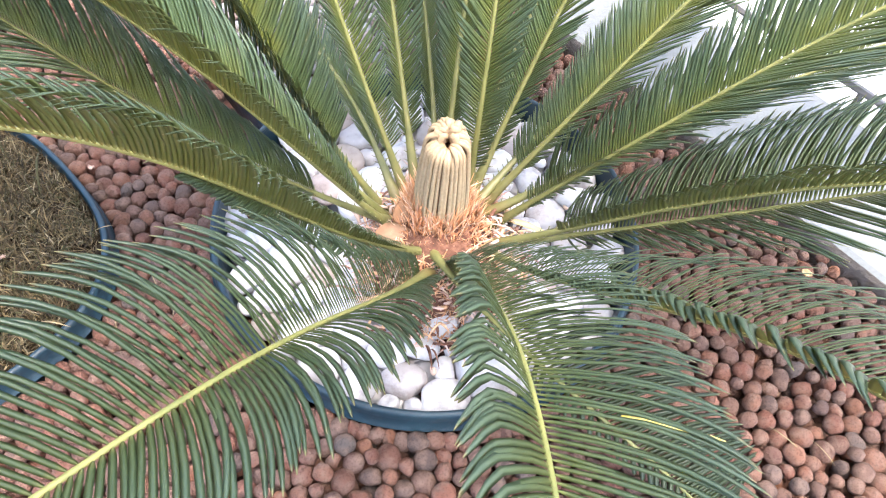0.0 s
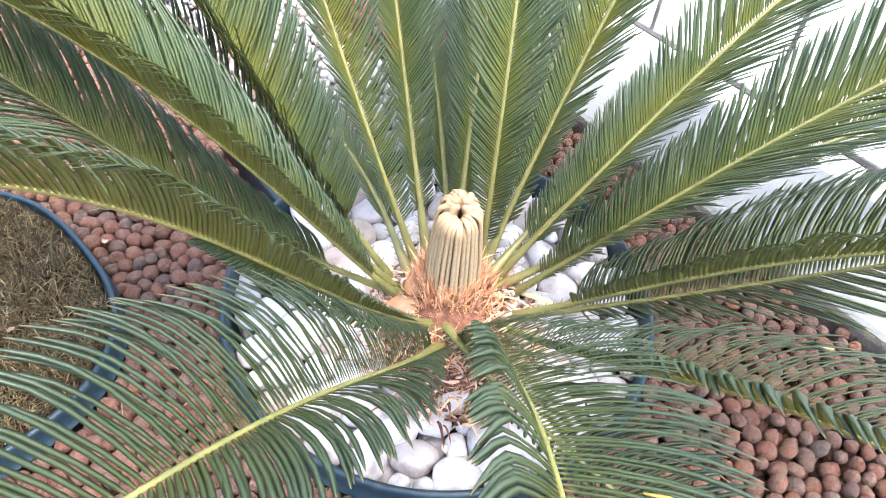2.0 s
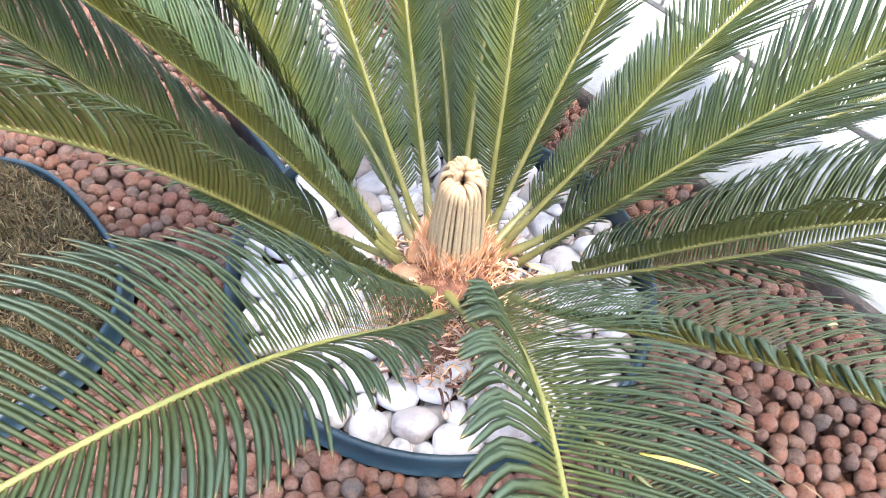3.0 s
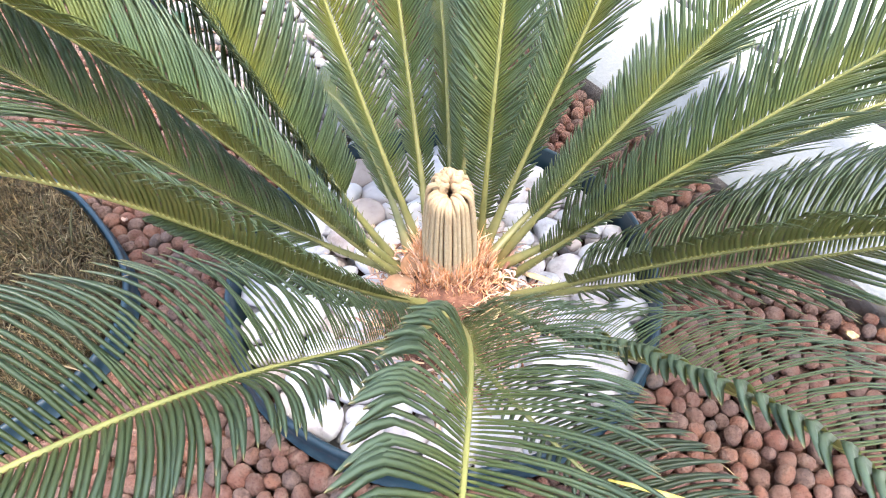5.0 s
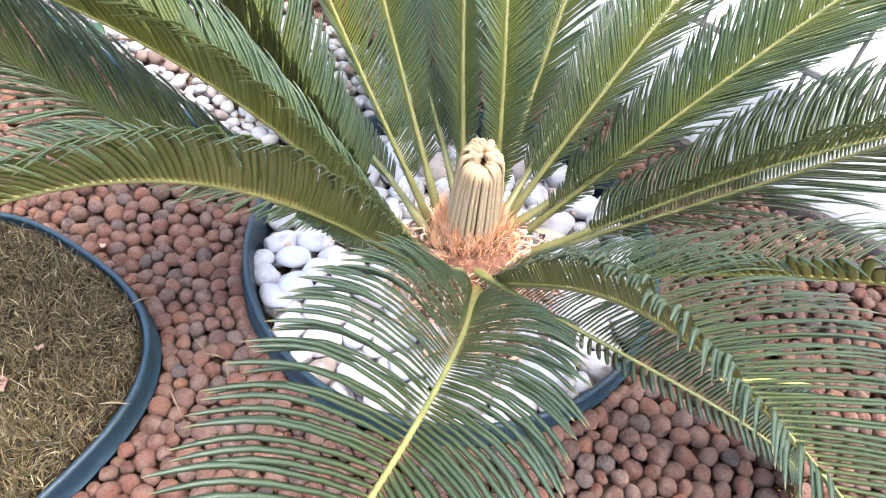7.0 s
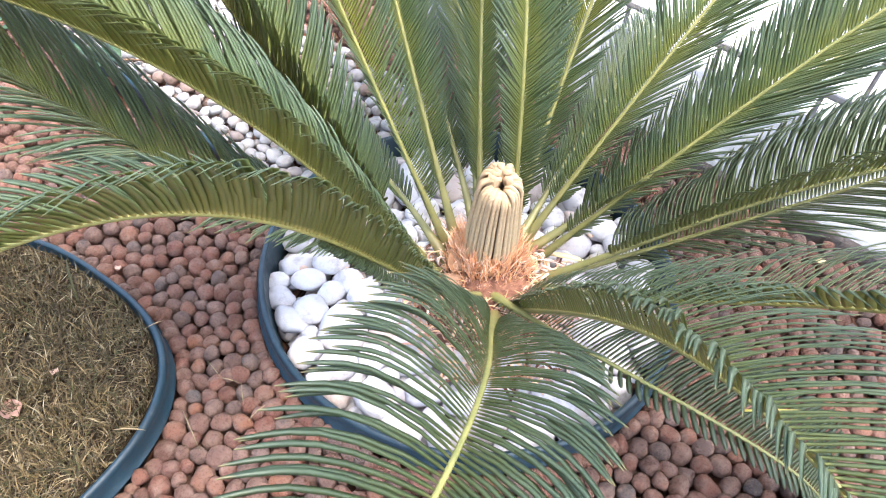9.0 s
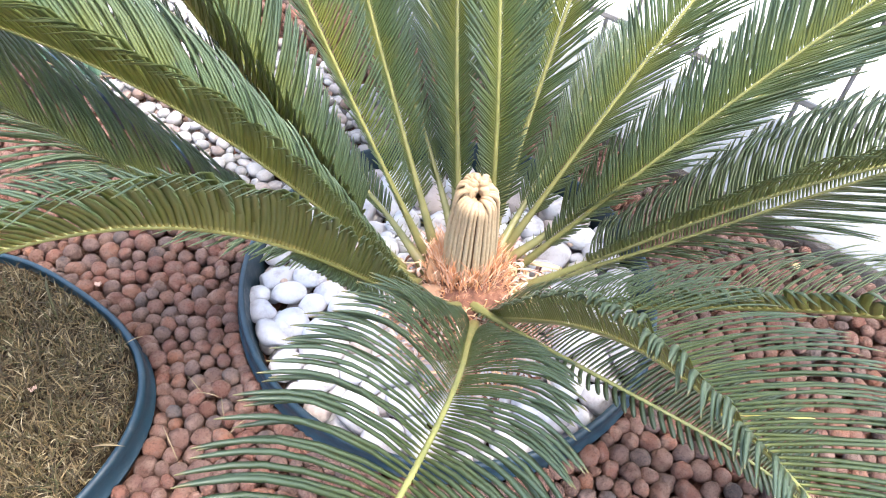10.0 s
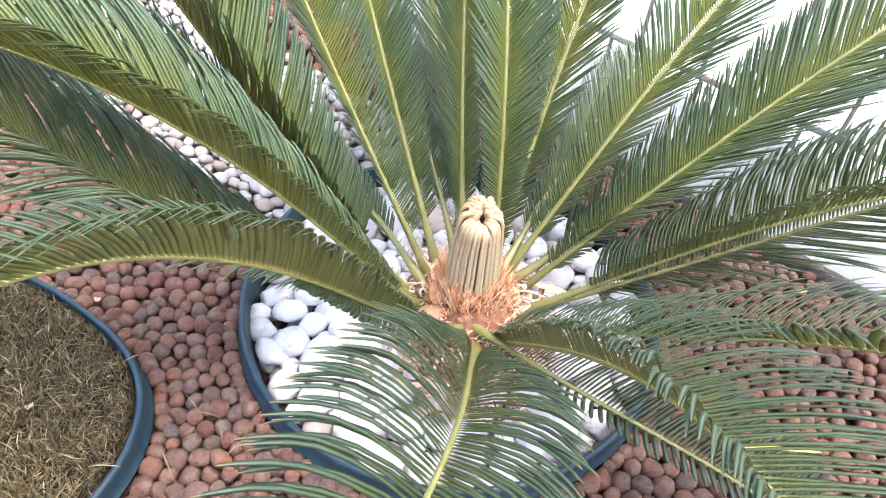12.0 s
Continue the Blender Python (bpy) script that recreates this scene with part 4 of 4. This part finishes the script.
def shrub():
    rng = np.random.default_rng(14)
    base = tagged(new("shrub"), "small bushy shrub with bright green rounded leaves", "shrub")
    base.location = (-0.620, -0.025, 0.018)
    lv, lf = oval_leaf(0.0112, 0.0088, 0.22)
    pile, stems = Pile(), Pile()
    for k in range(60):
        a, r = rng.uniform(0, 2 * math.pi), math.sqrt(rng.random())
        tip = np.array([0.105 * r * math.cos(a), 0.155 * r * math.sin(a), 0.10 * math.sqrt(max(0, 1 - 0.8 * r * r)) * rng.uniform(0.75, 1.1)])
        foot = tip * np.array([0.35, 0.35, 0])
        pts = [foot + (tip - foot) * u + np.array([0, 0, 0.012 * math.sin(3 * u)]) for u in (0, 0.35, 0.7, 1)]
        v, f, _ = tube(pts, [0.0012, 0.001, 0.0008, 0.0005], 5)
        stems.add(v, f)
        for q in range(46):
            u = rng.uniform(0.15, 1.0)
            p = foot + (tip - foot) * u + rng.normal(0, 0.006, 3)
            M = np.array(pose(0, 0, 0, rng.normal(0, 28), rng.normal(-8, 28), rng.uniform(0, 360)).to_3x3())
            pile.add((lv * rng.uniform(0.6, 1.2)) @ M.T + p, lf)
    stems.build("stem", TWIG, base)
    tagged(pile.build("foliage", SHRUB, base), kind="stuff")


shrub()


def trailing_plant():
    """A thin stem creeping along the edging with pairs of small oval leaves."""
    rng = np.random.default_rng(8)
    knots = np.array([(-0.351, 0.448, 0.020), (-0.427, 0.437, 0.045), (-0.482, 0.459, 0.050), (-0.545, 0.514, 0.045), (-0.621, 0.599, 0.030), (-0.708, 0.683, 0.020)])
    base = tagged(new("creeper"), "creeping plant with dark green oval leaves over the blue edging", "plant")
    base.location = knots[0]
    knots = knots - knots[0]
    pts = np.array([[np.interp(u, range(len(knots)), knots[:, k]) for k in range(3)] for u in np.linspace(0, len(knots) - 1, 26)])
    pts[:, 2] += 0.006 * np.sin(np.linspace(0, 14, 26))
    v, f, _ = tube(pts, list(np.linspace(0.0017, 0.0008, 26)), 6)
    mesh_object("stem", v, f, TWIG, base)
    lv, lf = oval_leaf(0.030, 0.0165, 0.16, 0.0006)
    for k in range(5, 26):
        t = pts[k] - pts[k - 1]
        az = math.degrees(math.atan2(t[1], t[0]))
        for sg in (-1, 1):
            if rng.random() < 0.2:
                continue
            M = np.array(pose(0, 0, 0, rng.normal(0, 18), rng.uniform(-35, 5), az + sg * rng.uniform(35, 75)).to_3x3())
            mesh_object("leaf", (lv * rng.uniform(0.75, 1.15)) @ M.T + pts[k], lf, ZZ_LEAF, base)


trailing_plant()


# ---- railing on the paving ----
def railing():
    base = tagged(new("railing"), "grey steel railing with thin bars standing on pale paving", "railing")
    c = 0.585
    rng = np.random.default_rng(4)

    def bar(p, q, r, name):
        v, f, _ = tube([p, [(a + b) / 2 for a, b in zip(p, q)], q], [r, r, r], 6)
        mesh_object(name, v, f, RAIL, base, smooth=False)

    bar(along_bed(c, -1.6, 0.072), along_bed(c, 1.6, 0.072), 0.0055, "bottom_rail")
    bar(along_bed(c, -1.6, 1.0), along_bed(c, 1.6, 1.0), 0.012, "top_rail")
    for k in range(30):
        u = -1.55 + k * 0.11
        bar(along_bed(c, u, 0.072), along_bed(c, u, 1.0), 0.0038, "baluster")
    for k in range(20):
        u = -1.5 + k * 0.165
        bar(along_bed(c, u, 0.028), along_bed(c, u, 0.072), 0.0040, "foot")


railing()


# ---- white pebbles ----
def pebbles():
    rng = np.random.default_rng(31)

    def annulus(x, y, r):
        d = math.hypot(x - POT[0], y - POT[1])
        return d + r * 1.0 < POT_R - 0.009 and math.hypot(x - 0.010, y + 0.028) - r * 0.5 > 0.074

    # the larger stones that show between the fronds: x, y, length, breadth, turn
    large = [(-0.226, 0.035, 0.030, 0.026, 20), (-0.222, 0.010, 0.036, 0.029, -35), (-0.213, -0.024, 0.044, 0.031, -52), (-0.188, -0.013, 0.045, 0.038, 10),
             (-0.186, 0.031, 0.045, 0.030, -5), (-0.203, 0.057, 0.046, 0.032, 10), (-0.166, 0.009, 0.036, 0.029, 0), (-0.143, 0.024, 0.038, 0.032, -10),
             (-0.156, -0.044, 0.060, 0.054, 75), (-0.126, -0.001, 0.046, 0.036, 40), (-0.103, -0.030, 0.048, 0.044, 0), (-0.199, -0.068, 0.040, 0.036, 60),
             (-0.166, -0.090, 0.042, 0.036, 0), (-0.021, -0.184, 0.047, 0.040, 10), (0.022, -0.205, 0.053, 0.046, 25), (0.064, -0.170, 0.074, 0.058, 15),
             (-0.003, -0.146, 0.038, 0.031, 0), (-0.066, -0.190, 0.044, 0.036, 70), (0.180, -0.124, 0.042, 0.040, 0)]
    seeds = [(x, y, 0.25 * (a + b)) for x, y, a, b, _ in large]
    edges = (-0.25, 0.25, -0.24, 0.26)
    radii = sorted(np.r_[rng.uniform(0.019, 0.026, 70), rng.uniform(0.014, 0.019, 120), rng.uniform(0.009, 0.013, 120)], reverse=True)
    place = [(x, y, r, 0.000) for x, y, r in pack(rng, edges, annulus, radii, 320, 0.86, seeds)]
    under = [(x, y, r, -0.016) for x, y, r in pack(rng, edges, annulus, [0.017] * 170, 160, 0.80)]
    under += [(x, y, r, -0.030) for x, y, r in pack(rng, edges, annulus, [0.020] * 130, 120, 0.80)]
    shapes, meshes = [], []
    for k in range(30):
        sq = (1.0, rng.uniform(0.72, 0.98), rng.uniform(0.52, 0.70))
        P, Fc = stone(rng, 3, 1.12, 10, 36.0 if k % 3 else 20.0, sq)
        me = bpy.data.meshes.new("pebble")
        me.from_pydata([tuple(v) for v in P], [], Fc)
        me.materials.append(PEBBLE)
        me.polygons.foreach_set("use_smooth", [True] * len(me.polygons))
        meshes.append((me, sq))
        shapes.append(stone(rng, 2, 1.10, 13, 30.0, sq))

    def turned(x, y, r, z):
        return pose(x, y, z + rng.normal(0, 0.003), rng.normal(0, 14), rng.normal(0, 14), rng.uniform(0, 360)) @ Matrix.Diagonal((r * 1.03, r * 1.03, r * 1.03, 1))

    def top_stone(m, me):
        ob = new("pebble", me)
        ob.matrix_world = m
        tagged(ob, "smooth white marble pebble in the palm pot", "pebble", "white pebbles in the pot")

    for k, (x, y, a, b, turn) in enumerate(large):
        me, sq = meshes[k % len(meshes)]
        lift = Matrix.Diagonal((a * 0.49, b * 0.49 / sq[1], 0.15 * (a + b) / sq[2], 1))
        top_stone(pose(x, y, 0.001, rng.normal(0, 6), rng.normal(0, 6), turn) @ lift, me)
    for x, y, r, z in place:
        top_stone(turned(x, y, r, z), meshes[int(rng.integers(len(meshes)))][0])

    def joined(rows, mat, name, label):
        pile = Pile()
        for x, y, r, z in rows:
            P, Fc = shapes[int(rng.integers(len(shapes)))]
            M = np.array(turned(x, y, r, z))
            pile.add(P @ M[:3, :3].T + M[:3, 3], Fc)
        tagged(pile.build(name, mat), label, "pebbles", kind="stuff")

    joined(under, PEBBLE_REST, "lower_pebbles", "white pebbles filling the pot below the top layer")

    def band(x, y, r):
        return in_strip(x, y, -0.007 - r * 0.7) and not in_pot(x, y, r * 0.8)

    radii = sorted(np.r_[rng.uniform(0.0105, 0.0140, 420), rng.uniform(0.006, 0.0105, 2100)], reverse=True)
    rows = [(x, y, r, -0.008) for x, y, r in pack(rng, (-0.85, 0.2, 0.12, 1.0), band, radii, 80, 0.82)]
    rows += [(x, y, r, -0.020) for x, y, r in pack(rng, (-0.85, 0.2, 0.12, 1.0), band, [0.011] * 1300, 40, 0.80)]
    joined(rows, PEBBLE_BAND, "band_pebbles", "white and tan pebbles in the band behind the pot")


pebbles()


def debris():
    """Seed coats and crumbs caught between the white pebbles."""
    rng = np.random.default_rng(77)
    P, Fc = stone(rng, 2, 1.0, 6, 9.0, (1.0, 0.8, 0.6))
    for k in range(16):
        a, d = rng.uniform(0, 2 * math.pi), rng.uniform(0.10, 0.21)
        r = rng.uniform(0.004, 0.007)
        ob = mesh_object("seed_coat", P * r, Fc, FIBRE)
        ob.matrix_world = pose(POT[0] + d * math.cos(a), POT[1] + d * math.sin(a), 0.006, rng.uniform(0, 360), 0, rng.uniform(0, 360))
        tagged(ob, "small dry orange seed coat between the pebbles", "seed", "seed coats among the pebbles")


debris()


# ---- clay balls ----
def clay_balls():
    rng = np.random.default_rng(41)

    def bed(x, y, r):
        return (x * NX + y * NY + r * 0.7 < BED_END and not in_pot(x, y, r * 0.75 - 0.004) and not in_turf(x, y, r * 0.75 - 0.004) and not in_strip(x, y, 0.008 + r * 0.6))

    box = (-1.05, 0.72, -0.46, 1.0)

    def spread(step, wiggle, rounds):
        """A loose hexagonal field, shaken and pushed apart."""
        pts = []
        for q in range(int((box[3] - box[2]) / (step * 0.866)) + 1):
            for k in range(int((box[1] - box[0]) / step) + 1):
                pts.append((box[0] + (k + 0.5 * (q % 2)) * step, box[2] + q * step * 0.866))
        p = np.array(pts)
        p = p[[bed(x, y, -0.02) for x, y in p]] + 0.0
        p = (p + rng.normal(0, wiggle * step, p.shape)).astype(np.float32)
        r = rng.normal(0.51 * step, 0.075 * step, len(p)).clip(0.36 * step, 0.70 * step).astype(np.float32)
        for _ in range(rounds):
            move = np.zeros_like(p)
            for a in range(0, len(p), 500):
                dx = p[a:a + 500, None] - p[None]
                dist = np.sqrt((dx ** 2).sum(2)) + 1e-9
                lap = np.maximum(r[a:a + 500, None] + r[None] - dist, 0)
                lap[np.arange(len(lap)), np.arange(a, a + len(lap))] = 0
                move[a:a + 500] = (dx / dist[..., None] * lap[..., None]).sum(1) * 0.36
            p += move
            for centre, rim, shape in ((POT, POT_R, None), (TURF, TURF_R, turf_shape)):
                off = p - np.array(centre, dtype=np.float32)
                far = np.hypot(off[:, 0], off[:, 1]) + 1e-6
                lim = np.array([rim * (shape(a) if shape else 1.0) for a in np.arctan2(off[:, 1], off[:, 0])])
                need = lim + r * 0.85 + 0.003
                grow = np.where((far < need) & (far > need - 0.03), need / far, 1.0)
                p = (np.array(centre) + off * grow[:, None]).astype(np.float32)
        return [(float(x), float(y), float(q)) for (x, y), q in zip(p, r) if bed(x, y, q)]

    top = spread(0.0204, 0.30, 26)
    low = spread(0.0240, 0.2, 2)
    near = sorted(top, key=lambda p: abs(p[0] + 0.05) * 0.8 + abs(p[1] + 0.22))[:300]
    chosen = set(near)
    shapes, fine = [], []
    for k in range(22):
        sq = (1.0, rng.uniform(0.84, 1.0), rng.uniform(0.80, 1.0))
        crumb = 0.13 if k % 6 == 0 else 0.022
        for level, store in ((2, shapes), (3, fine)):
            own = np.random.default_rng(700 + k)
            P, Fc = stone(own, level, 1.0, 4, 10.0, sq)
            P = P * (1 + np.array([0.07 * noise.noise(Vector(v * 1.8) + Vector((k * 3.1, 0, 0))) + crumb * noise.noise(Vector(v * 5.5) + Vector((0, k * 2.3, 0))) for v in P])[:, None])
            store.append((P, Fc))
    meshes = []
    for P, Fc in fine:
        me = bpy.data.meshes.new("clay_ball")
        me.from_pydata([tuple(v) for v in P], [], Fc)
        me.materials.append(CLAY)
        me.polygons.foreach_set("use_smooth", [True] * len(me.polygons))
        meshes.append(me)
    rest = Pile()
    for x, y, r in top:
        z = -r + 0.005 + rng.normal(0, 0.0026)
        if (x, y, r) in chosen:
            ob = new("clay_ball", meshes[int(rng.integers(len(meshes)))])
            ob.matrix_world = pose(x, y, z, rng.uniform(0, 360), rng.uniform(0, 360), rng.uniform(0, 360)) @ Matrix.Diagonal((r * 1.06, r * 1.06, r * 1.06, 1))
            tagged(ob, "reddish brown fired clay ball in the bed", "clay ball", "clay balls in the bed")
        else:
            P, Fc = shapes[int(rng.integers(len(shapes)))]
            rest.add((P @ spin(rng).T) * r * 1.06 + np.array([x, y, z]), Fc)
    V1, F1 = ICO[1]
    for x, y, r in low:
        P = V1 * (1 + rng.normal(0, 0.04, (len(V1), 1)))
        rest.add(P @ spin(rng).T * r + np.array([x, y, -0.026]), F1)
    tagged(rest.build("clay_balls", CLAY_REST), "reddish brown fired clay balls filling the bed", "clay balls", kind="stuff")


clay_balls()
